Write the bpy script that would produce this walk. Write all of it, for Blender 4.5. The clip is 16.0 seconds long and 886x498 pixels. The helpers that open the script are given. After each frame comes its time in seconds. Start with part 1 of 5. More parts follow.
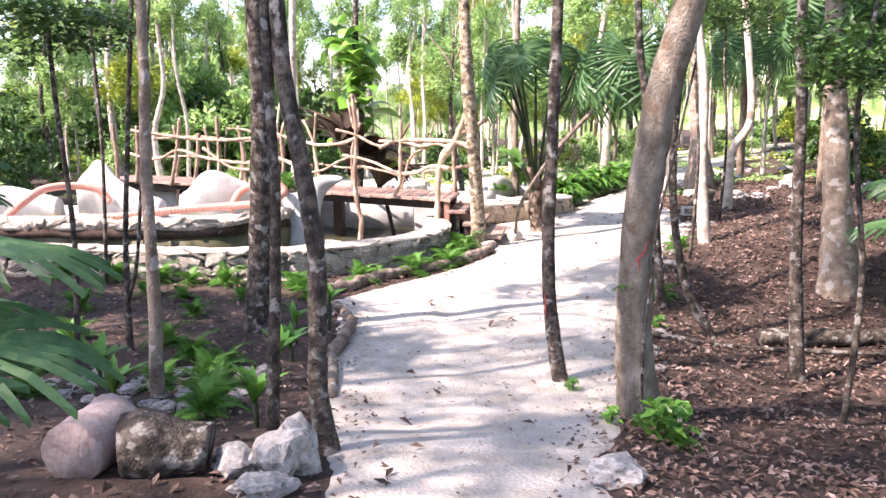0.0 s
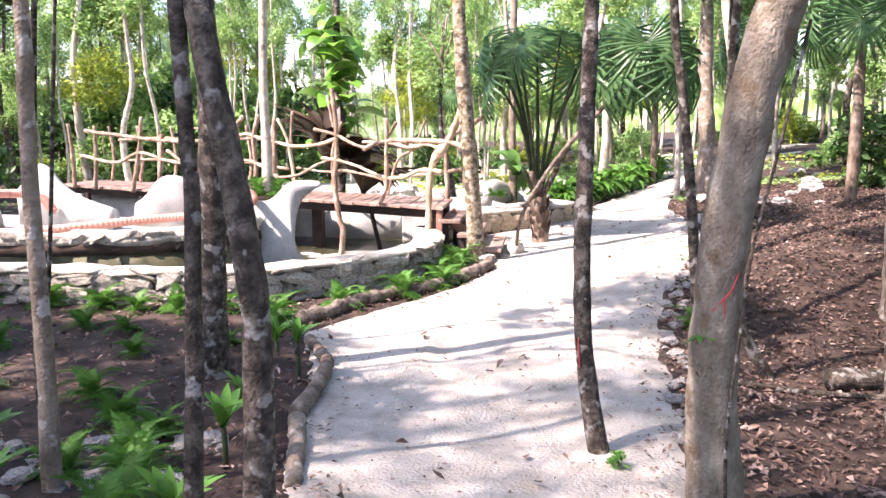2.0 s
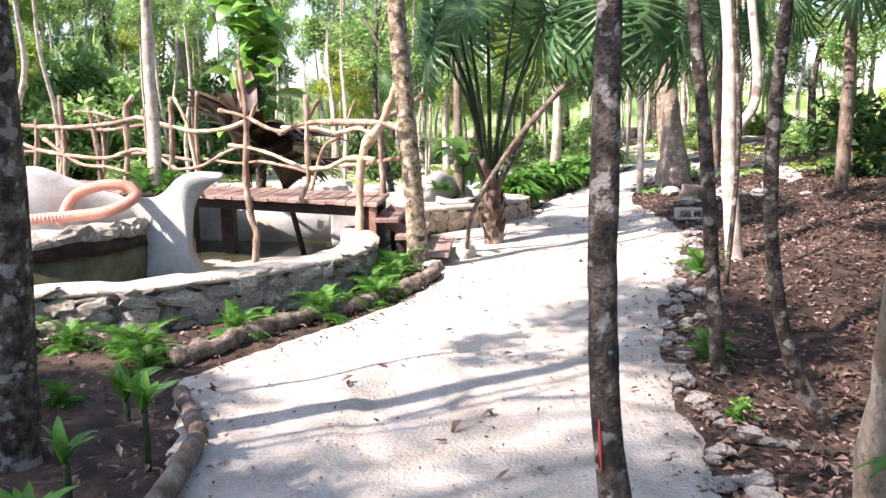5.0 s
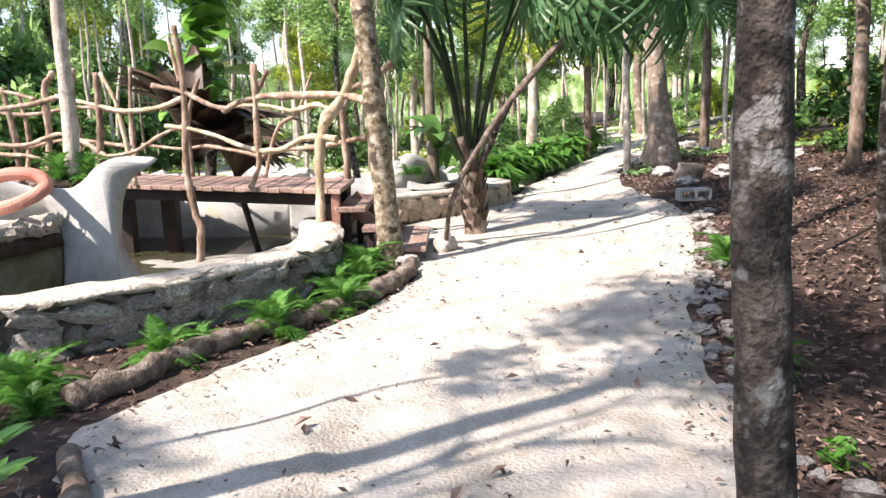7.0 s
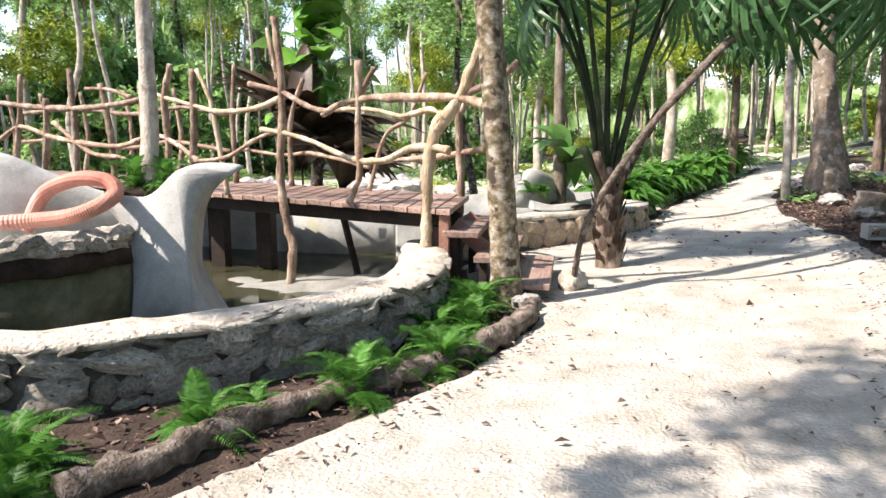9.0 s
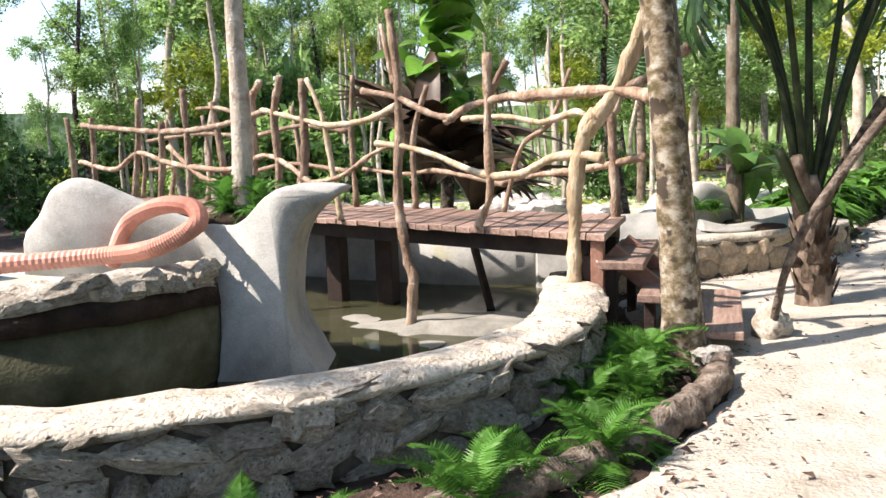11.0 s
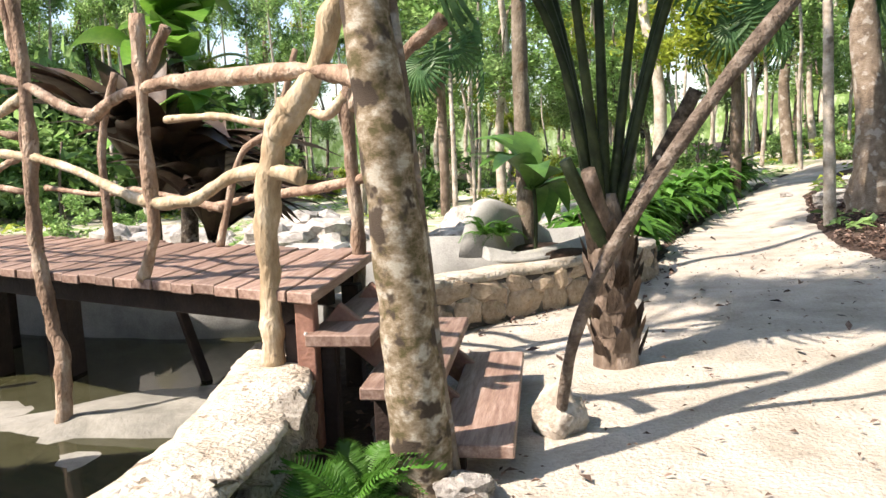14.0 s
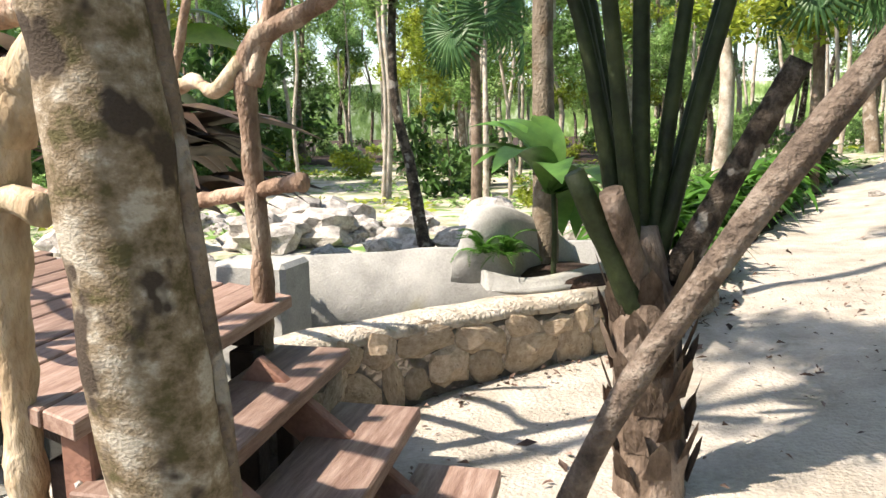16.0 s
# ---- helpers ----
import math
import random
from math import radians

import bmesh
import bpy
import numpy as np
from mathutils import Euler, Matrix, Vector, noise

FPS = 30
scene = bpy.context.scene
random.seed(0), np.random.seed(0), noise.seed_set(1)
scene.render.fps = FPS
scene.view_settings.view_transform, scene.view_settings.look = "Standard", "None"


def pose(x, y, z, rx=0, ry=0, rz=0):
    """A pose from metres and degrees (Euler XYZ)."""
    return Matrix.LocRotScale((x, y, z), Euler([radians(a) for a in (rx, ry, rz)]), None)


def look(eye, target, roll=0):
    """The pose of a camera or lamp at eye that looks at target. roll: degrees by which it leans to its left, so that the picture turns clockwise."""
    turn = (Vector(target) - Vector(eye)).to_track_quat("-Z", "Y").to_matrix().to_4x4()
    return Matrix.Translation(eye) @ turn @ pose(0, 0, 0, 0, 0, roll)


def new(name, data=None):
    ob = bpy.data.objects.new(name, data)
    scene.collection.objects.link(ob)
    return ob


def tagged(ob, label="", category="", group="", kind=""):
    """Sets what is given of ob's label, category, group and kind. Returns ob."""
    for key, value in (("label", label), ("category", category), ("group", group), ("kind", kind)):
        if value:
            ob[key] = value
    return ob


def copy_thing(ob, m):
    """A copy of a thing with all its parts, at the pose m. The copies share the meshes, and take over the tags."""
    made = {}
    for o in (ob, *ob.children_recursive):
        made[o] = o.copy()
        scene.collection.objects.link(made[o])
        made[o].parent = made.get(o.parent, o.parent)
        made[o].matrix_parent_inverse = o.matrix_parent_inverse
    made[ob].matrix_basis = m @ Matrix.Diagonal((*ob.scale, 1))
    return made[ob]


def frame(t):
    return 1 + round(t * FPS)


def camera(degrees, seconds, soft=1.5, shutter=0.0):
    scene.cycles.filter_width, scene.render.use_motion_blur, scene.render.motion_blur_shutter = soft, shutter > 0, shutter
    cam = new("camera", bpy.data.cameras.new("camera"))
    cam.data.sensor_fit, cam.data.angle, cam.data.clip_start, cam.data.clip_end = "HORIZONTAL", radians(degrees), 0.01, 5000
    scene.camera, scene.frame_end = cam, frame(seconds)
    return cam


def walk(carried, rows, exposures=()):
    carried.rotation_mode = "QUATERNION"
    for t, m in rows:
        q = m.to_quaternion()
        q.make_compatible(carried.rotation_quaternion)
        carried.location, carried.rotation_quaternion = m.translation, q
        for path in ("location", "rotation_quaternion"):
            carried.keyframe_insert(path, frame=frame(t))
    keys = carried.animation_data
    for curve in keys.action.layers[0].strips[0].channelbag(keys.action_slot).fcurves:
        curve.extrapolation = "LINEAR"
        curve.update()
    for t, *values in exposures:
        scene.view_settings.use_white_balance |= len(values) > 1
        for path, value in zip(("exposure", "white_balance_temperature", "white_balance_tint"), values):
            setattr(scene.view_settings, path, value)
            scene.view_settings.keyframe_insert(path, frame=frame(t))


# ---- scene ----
cam = camera(59.3, 16.0)
PATH = [
    (0, (2.19, -2.156, 2.018), (1.818, -0.218, 1.695), -0.2),
    (0.5, (2.074, -1.785, 1.986), (1.685, 0.153, 1.679), -0.1),
    (1, (1.968, -1.444, 1.961), (1.592, 0.496, 1.652), -0.3),
    (1.5, (1.901, -1.072, 1.949), (1.531, 0.867, 1.632), -0.5),
    (2, (1.824, -0.707, 1.939), (1.487, 1.239, 1.624), -0.3),
    (2.5, (1.774, -0.363, 1.915), (1.502, 1.594, 1.608), -0.5),
    (3, (1.756, -0.03, 1.904), (1.495, 1.932, 1.614), 0.2),
    (3.5, (1.718, 0.296, 1.884), (1.458, 2.257, 1.589), 0.7),
    (4, (1.676, 0.597, 1.856), (1.459, 2.56, 1.54), 0.3),
    (4.2, (1.653, 0.738, 1.837), (1.455, 2.702, 1.516), -0.0),
    (6.3, (1.417, 2.096, 1.502), (1.225, 4.062, 1.19), -0.8),
    (6.5, (1.393, 2.22, 1.511), (1.2, 4.188, 1.208), -0.7),
    (7, (1.358, 2.573, 1.511), (1.251, 4.54, 1.163), -1.5),
    (7.5, (1.405, 2.948, 1.462), (1.294, 4.913, 1.106), -0.6),
    (8, (1.361, 3.311, 1.433), (1.223, 5.274, 1.079), 0.4),
    (8.5, (1.313, 3.664, 1.413), (1.168, 5.63, 1.071), -0.3),
    (9, (1.183, 3.908, 1.483), (0.783, 5.842, 1.166), -0.0),
    (9.1, (1.12, 3.92, 1.465), (0.648, 5.84, 1.157), 0.4),
    (9.2, (1.147, 4.012, 1.461), (0.58, 5.904, 1.146), -0.0),
    (11.3, (0.785, 5.388, 1.358), (0.038, 7.226, 1.105), -2.1),
    (11.5, (0.767, 5.521, 1.358), (0.042, 7.364, 1.079), -2.5),
    (12, (0.776, 5.875, 1.387), (0.068, 7.723, 1.098), -3.2),
    (12.5, (0.782, 6.122, 1.382), (0.084, 7.974, 1.088), -2.7),
    (13, (0.786, 6.456, 1.411), (0.169, 8.348, 1.209), -1.9),
    (13.5, (0.904, 6.85, 1.364), (0.465, 8.792, 1.176), -2.9),
    (14, (1.023, 7.234, 1.35), (0.69, 9.19, 1.098), -2.3),
    (14.5, (1.048, 7.691, 1.38), (0.739, 9.652, 1.137), -1.6),
    (15, (1.127, 8.117, 1.353), (0.855, 10.08, 1.078), -2.0),
    (15.5, (1.165, 8.559, 1.366), (0.818, 10.502, 1.044), -1.3),
    (16, (1.161, 8.914, 1.434), (0.697, 10.834, 1.119), -1.0),
]
walk(cam, [(t, look(eye, target, roll)) for t, eye, target, roll in PATH], [(0.0, 2.1, 6750, 30), (3.0, 2.0, 6750, 29), (4.2, 1.85, 6700, 27), (6.5, 1.55, 6650, 20), (9.0, 1.3, 6650, 15), (12.5, 1.25, 7000, 17), (16.0, 1.25, 7050, 14)])

# ---- world, sun ----
SUN_TO = Vector((0.80, 0.50, -1.10)).normalized()
world = bpy.data.worlds.new("sky")
scene.world = world
world.use_nodes = True
wn = world.node_tree.nodes
sky = wn.new("ShaderNodeTexSky")
sky.sky_type = "NISHITA"
sky.sun_disc = False
sky.sun_elevation = radians(49)
sky.sun_rotation = math.atan2(-SUN_TO.x, -SUN_TO.y)
world.node_tree.links.new(sky.outputs[0], wn["Background"].inputs[0])
wn["Background"].inputs[1].default_value = 0.14
sun = new("sun", bpy.data.lights.new("sun", "SUN"))
sun.data.energy = 4.6
sun.data.angle = radians(0.8)
sun.data.color = (1.0, 0.94, 0.85)
sun.matrix_world = look((0, 0, 30), Vector((0, 0, 30)) + SUN_TO)


# ---- materials ----
def material(name, colours, scale=8.0, rough=0.8, bump=0.3, fine=60.0, metal=0.0, stretch=(1, 1, 1), spots=None, translucent=0.0,
             island=0.0, randomness=0.0, spec=0.3, world_space=False, span=(0.32, 0.68)):
    m = bpy.data.materials.new(name)
    m.use_nodes = True
    nt = m.node_tree
    n, l = nt.nodes, nt.links
    b = n["Principled BSDF"]
    b.inputs["Roughness"].default_value = rough
    b.inputs["Metallic"].default_value = metal
    b.inputs["Specular IOR Level"].default_value = spec
    if world_space:
        co = n.new("ShaderNodeNewGeometry").outputs["Position"]
    else:
        co = n.new("ShaderNodeTexCoord").outputs["Object"]
    mp = n.new("ShaderNodeMapping")
    mp.inputs["Scale"].default_value = stretch
    l.new(co, mp.inputs[0])
    nz = n.new("ShaderNodeTexNoise")
    nz.inputs["Scale"].default_value = scale
    nz.inputs["Detail"].default_value = 7
    nz.inputs["Roughness"].default_value = 0.65
    l.new(mp.outputs[0], nz.inputs[0])
    rp = n.new("ShaderNodeValToRGB")
    rp.color_ramp.elements[0].position, rp.color_ramp.elements[1].position = 0.32, 0.68
    while len(rp.color_ramp.elements) < len(colours):
        rp.color_ramp.elements.new(0.5)
    for i, (e, c) in enumerate(zip(rp.color_ramp.elements, colours)):
        e.position = span[0] + (span[1] - span[0]) * i / (len(colours) - 1)
        e.color = (*c, 1)
    l.new(nz.outputs[0], rp.inputs[0])
    col = rp.outputs[0]
    nf = n.new("ShaderNodeTexNoise")
    nf.inputs["Scale"].default_value = fine
    nf.inputs["Detail"].default_value = 4
    l.new(mp.outputs[0], nf.inputs[0])
    if spots:
        sc, thr, colour = spots
        ns = n.new("ShaderNodeTexNoise")
        ns.inputs["Scale"].default_value = sc
        ns.inputs["Detail"].default_value = 3
        l.new(co, ns.inputs[0])
        st = n.new("ShaderNodeValToRGB")
        st.color_ramp.elements[0].position, st.color_ramp.elements[1].position = thr, thr + 0.06
        l.new(ns.outputs[0], st.inputs[0])
        mx = n.new("ShaderNodeMix")
        mx.data_type = "RGBA"
        l.new(st.outputs[0], mx.inputs[0])
        l.new(col, mx.inputs[6])
        mx.inputs[7].default_value = (*colour, 1)
        col = mx.outputs[2]
    hs = n.new("ShaderNodeHueSaturation")
    l.new(col, hs.inputs["Color"])
    ad = n.new("ShaderNodeMath")
    ad.operation = "MULTIPLY_ADD"
    l.new(nf.outputs[0], ad.inputs[0])
    ad.inputs[1].default_value, ad.inputs[2].default_value = 0.5, 0.75
    val = ad.outputs[0]
    for amount, node, out in ((island, "ShaderNodeNewGeometry", "Random Per Island"), (randomness, "ShaderNodeObjectInfo", "Random")):
        if amount:
            r = n.new(node)
            a2 = n.new("ShaderNodeMath")
            a2.operation = "MULTIPLY_ADD"
            l.new(r.outputs[out], a2.inputs[0])
            a2.inputs[1].default_value, a2.inputs[2].default_value = 2 * amount, 1 - amount
            m3 = n.new("ShaderNodeMath")
            m3.operation = "MULTIPLY"
            l.new(a2.outputs[0], m3.inputs[0])
            l.new(val, m3.inputs[1])
            val = m3.outputs[0]
    l.new(val, hs.inputs["Value"])
    l.new(hs.outputs[0], b.inputs["Base Color"])
    if bump:
        bp = n.new("ShaderNodeBump")
        bp.inputs["Strength"].default_value = bump
        bp.inputs["Distance"].default_value = 0.02
        sm = n.new("ShaderNodeMath")
        sm.operation = "ADD"
        l.new(nz.outputs[0], sm.inputs[0])
        l.new(nf.outputs[0], sm.inputs[1])
        l.new(sm.outputs[0], bp.inputs["Height"])
        l.new(bp.outputs[0], b.inputs["Normal"])
    if translucent:
        tr = n.new("ShaderNodeBsdfTranslucent")
        l.new(hs.outputs[0], tr.inputs[0])
        ms = n.new("ShaderNodeMixShader")
        ms.inputs[0].default_value = translucent
        l.new(b.outputs[0], ms.inputs[1])
        l.new(tr.outputs[0], ms.inputs[2])
        l.new(ms.outputs[0], n["Material Output"].inputs[0])
    return m


M_SAND = material("pale_limestone_sand", [(0.28, 0.25, 0.205), (0.385, 0.35, 0.30), (0.465, 0.43, 0.38)], 2.6, 0.95, 0.9, 45, spots=(3.2, 0.66, (0.40, 0.36, 0.30)), world_space=True)
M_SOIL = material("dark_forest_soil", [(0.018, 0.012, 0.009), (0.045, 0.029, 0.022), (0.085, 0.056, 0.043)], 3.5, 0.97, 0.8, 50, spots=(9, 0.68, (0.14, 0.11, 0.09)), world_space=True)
M_LITTER = material("dry_leaves", [(0.055, 0.033, 0.025), (0.13, 0.083, 0.063), (0.30, 0.22, 0.185)], 5, 0.85, 0.2, 40, island=0.7, translucent=0.1)
M_CEMENT = material("grey_cement_render", [(0.26, 0.26, 0.245), (0.36, 0.36, 0.34), (0.45, 0.445, 0.42)], 3, 0.85, 0.25, 70, spots=(1.5, 0.62, (0.36, 0.35, 0.27)), world_space=True)
M_RIM = material("worn_plaster_rim", [(0.32, 0.27, 0.21), (0.46, 0.41, 0.34), (0.58, 0.54, 0.47)], 6, 0.92, 1.2, 40, spots=(14, 0.62, (0.22, 0.175, 0.13)), world_space=True)
M_MORTAR = material("dark_rubble_mortar", [(0.07, 0.058, 0.045), (0.2, 0.17, 0.14)], 9, 0.97, 0.8, 40, world_space=True)
M_STONE = material("rubble_limestone", [(0.24, 0.205, 0.16), (0.46, 0.41, 0.345), (0.68, 0.63, 0.555)], 9, 0.95, 1.0, 50, randomness=0.3, spots=(13, 0.62, (0.13, 0.11, 0.09)))
M_WARMSTONE = material("warm_limestone", [(0.30, 0.22, 0.15), (0.45, 0.35, 0.25), (0.56, 0.46, 0.35)], 9, 0.95, 0.7, 50, randomness=0.25, spots=(11, 0.66, (0.20, 0.15, 0.11)))
M_ROCK = material("pale_limestone_rock", [(0.18, 0.165, 0.15), (0.40, 0.375, 0.345), (0.60, 0.57, 0.535)], 6, 0.95, 1.0, 40, spots=(5, 0.62, (0.22, 0.20, 0.18)))
M_PLANK = material("reddish_hardwood", [(0.15, 0.088, 0.068), (0.25, 0.165, 0.13), (0.36, 0.265, 0.22)], 6, 0.55, 0.25, 50, stretch=(6, 0.6, 6), randomness=0.22)
# dark wood, coloured darker still to stand for shade under deck and steps
M_BEAM = material("shade_dark_hardwood", [(0.02, 0.014, 0.012), (0.05, 0.033, 0.027)], 6, 0.7, 0.3, 50)
M_REDBEAM = material("red_brown_hardwood", [(0.20, 0.10, 0.075), (0.33, 0.18, 0.13)], 6, 0.6, 0.3, 50)
M_BRANCH = material("peeled_branch_wood", [(0.14, 0.088, 0.058), (0.30, 0.205, 0.145), (0.52, 0.43, 0.34)], 9, 0.75, 0.9, 70, stretch=(1, 1, 0.5), randomness=0.25, spots=(16, 0.66, (0.10, 0.065, 0.045)))
M_PALEBRANCH = material("pale_peeled_wood", [(0.26, 0.175, 0.10), (0.43, 0.335, 0.22), (0.60, 0.52, 0.41)], 8, 0.65, 0.7, 60, stretch=(1, 1, 0.4), spots=(10, 0.68, (0.17, 0.11, 0.07)))
M_BARK = material("blotched_grey_bark", [(0.10, 0.075, 0.055), (0.20, 0.155, 0.115), (0.30, 0.25, 0.20)], 7, 0.92, 0.8, 60, spots=(9, 0.56, (0.33, 0.30, 0.26)))
M_BARKDARK = material("dark_lichened_bark", [(0.022, 0.018, 0.014), (0.06, 0.047, 0.036), (0.14, 0.115, 0.09)], 14, 0.95, 1.0, 70, span=(0.38, 0.62), spots=(11, 0.57, (0.24, 0.225, 0.20)))
M_BARKTAN = material("tan_bark", [(0.10, 0.08, 0.055), (0.19, 0.155, 0.115), (0.30, 0.26, 0.205)], 7, 0.9, 0.9, 60, spots=(5, 0.58, (0.14, 0.10, 0.065)), stretch=(1.2, 1.2, 0.8))
M_BARKPALE = material("pale_bark", [(0.22, 0.18, 0.14), (0.40, 0.35, 0.29), (0.58, 0.54, 0.48)], 6, 0.92, 0.6, 50, spots=(4, 0.62, (0.17, 0.14, 0.11)))
M_BARKC = material("lichen_mottled_bark", [(0.095, 0.082, 0.036), (0.185, 0.14, 0.088), (0.275, 0.225, 0.16), (0.43, 0.39, 0.32)], 13, 0.92, 0.3, 140, span=(0.38, 0.62), spots=(9, 0.55, (0.06, 0.045, 0.033)), stretch=(1, 1, 1.3))
M_PALMBARK = material("fibrous_palm_bark", [(0.07, 0.05, 0.036), (0.19, 0.14, 0.105), (0.35, 0.285, 0.235)], 7, 0.95, 0.9, 40, stretch=(1, 1, 0.5), randomness=0.25)
M_PETIOLE = material("green_brown_stalk", [(0.010, 0.014, 0.006), (0.024, 0.036, 0.013), (0.05, 0.065, 0.024)], 6, 0.6, 0.3, 40)
M_LEAF = material("forest_leaves", [(0.13, 0.24, 0.06), (0.24, 0.39, 0.13), (0.38, 0.52, 0.22)], 0.6, 0.5, 0.0, 9, island=0.5, translucent=0.45)
M_LEAFDARK = material("dark_leaves", [(0.025, 0.07, 0.018), (0.055, 0.12, 0.03), (0.09, 0.18, 0.04)], 0.9, 0.45, 0.0, 9, island=0.5, translucent=0.3)
M_LEAFYEL = material("yellow_green_leaves", [(0.16, 0.24, 0.03), (0.29, 0.36, 0.05), (0.42, 0.44, 0.08)], 0.8, 0.5, 0.0, 9, island=0.4, translucent=0.5)
M_FERN = material("fern_green", [(0.035, 0.11, 0.018), (0.075, 0.20, 0.03), (0.15, 0.32, 0.05)], 2, 0.5, 0.0, 20, randomness=0.3, translucent=0.35)
M_FAN = material("fan_palm_green", [(0.035, 0.10, 0.04), (0.07, 0.16, 0.06), (0.12, 0.23, 0.085)], 3, 0.4, 0.1, 30, translucent=0.4, randomness=0.3)
M_BROAD = material("broad_glossy_leaf", [(0.05, 0.16, 0.025), (0.10, 0.25, 0.035), (0.18, 0.34, 0.05)], 3, 0.35, 0.1, 30, translucent=0.3, randomness=0.3)
M_CANE = material("dark_glossy_leaf", [(0.03, 0.09, 0.02), (0.06, 0.15, 0.03), (0.11, 0.23, 0.045)], 3, 0.4, 0.1, 30, translucent=0.25, randomness=0.3)
M_BROMELIAD = material("dark_bromeliad_leaf", [(0.03, 0.02, 0.015), (0.07, 0.045, 0.03), (0.11, 0.085, 0.045)], 3, 0.5, 0.2, 30, randomness=0.4)
M_HOSE = material("pink_hose_plastic", [(0.50, 0.23, 0.17), (0.60, 0.30, 0.23)], 4, 0.5, 0.1, 30)
M_CUT = material("pinkish_cut_wood", [(0.22, 0.15, 0.125), (0.34, 0.25, 0.22), (0.44, 0.35, 0.31)], 6, 0.9, 0.5, 50)
M_BLOCK = material("concrete_block", [(0.30, 0.29, 0.28), (0.42, 0.41, 0.39)], 8, 0.95, 0.6, 60)
M_RED = material("red_paint", [(0.38, 0.04, 0.035), (0.5, 0.07, 0.05)], 20, 0.6, 0.0)
M_BACK = material("far_forest_sky_gaps", [(0.06, 0.12, 0.03), (0.22, 0.34, 0.10), (0.70, 0.76, 0.55)], 0.9, 1.0, 0.0, 5, stretch=(1, 1, 0.6))

M_RUBBLE = material("pale_stony_ground", [(0.10, 0.16, 0.05), (0.38, 0.35, 0.27), (0.62, 0.58, 0.52)], 1.3, 0.95, 0.8, 14, spots=(2.0, 0.60, (0.12, 0.22, 0.05)), world_space=True)
M_WETFLOOR = material("wet_cement_floor", [(0.13, 0.13, 0.115), (0.24, 0.235, 0.21), (0.34, 0.33, 0.30)], 2.0, 0.4, 0.3, 40, world_space=True)
M_STAINED = material("stained_wet_cement", [(0.04, 0.042, 0.018), (0.10, 0.095, 0.05), (0.19, 0.18, 0.12)], 2.2, 0.6, 0.3, 50, spots=(1.6, 0.58, (0.03, 0.032, 0.016)), world_space=True)
M_LOG = material("weathered_log_bark", [(0.06, 0.045, 0.035), (0.15, 0.115, 0.09), (0.28, 0.24, 0.20)], 14, 0.95, 1.0, 60, world_space=True)
M_WATER = bpy.data.materials.new("shallow_murky_water")
M_WATER.use_nodes = True
wt = M_WATER.node_tree
wb = wt.nodes["Principled BSDF"]
wb.inputs["Base Color"].default_value = (0.045, 0.045, 0.022, 1)
wb.inputs["Roughness"].default_value = 0.04
wb.inputs["IOR"].default_value = 1.33
wb.inputs["Alpha"].default_value = 0.8
wnz = wt.nodes.new("ShaderNodeTexNoise")
wnz.inputs["Scale"].default_value = 9
wbp = wt.nodes.new("ShaderNodeBump")
wbp.inputs["Strength"].default_value = 0.04
wt.links.new(wnz.outputs[0], wbp.inputs["Height"])
wt.links.new(wbp.outputs[0], wb.inputs["Normal"])


# ---- building helpers ----
rng = np.random.default_rng(7)


def np_mesh(name, verts, faces, mat, smooth=False):
    me = bpy.data.meshes.new(name)
    me.from_pydata([tuple(v) for v in verts], [], [tuple(int(i) for i in f) for f in faces])
    me.materials.append(mat)
    if smooth:
        me.shade_smooth()
    me.update()
    return me


def bm_mesh(name, bm, mat, smooth=False):
    me = bpy.data.meshes.new(name)
    bm.normal_update()
    bm.to_mesh(me)
    bm.free()
    me.materials.append(mat)
    if smooth:
        me.shade_smooth()
    return me


def put(name, me, parent=None, m=None, label=""):
    ob = new(name, me)
    if parent is not None:
        ob.parent = parent
    if m is not None:
        ob.matrix_basis = m
    return tagged(ob, label)


def part(name, bm, mat, parent, label="", smooth=False, m=None):
    return put(name, bm_mesh(name, bm, mat, smooth), parent, m, label)


def thing(name, label, category, at=(0, 0, 0), rz=0, group="", kind=""):
    ob = new(name)
    ob.empty_display_size = 0.1
    ob.matrix_basis = pose(*at, 0, 0, rz)
    return tagged(ob, label, category, group, kind)


def smooth_path(pts, n=6):
    p = [Vector(q) for q in pts]
    p = [2 * p[0] - p[1]] + p + [2 * p[-1] - p[-2]]
    out = []
    for i in range(1, len(p) - 2):
        for k in range(n):
            t = k / n
            a, b, c, d = p[i - 1], p[i], p[i + 1], p[i + 2]
            out.append(0.5 * (2 * b + (c - a) * t + (2 * a - 5 * b + 4 * c - d) * t * t + (3 * b - a - 3 * c + d) * t ** 3))
    out.append(p[-2])
    return out


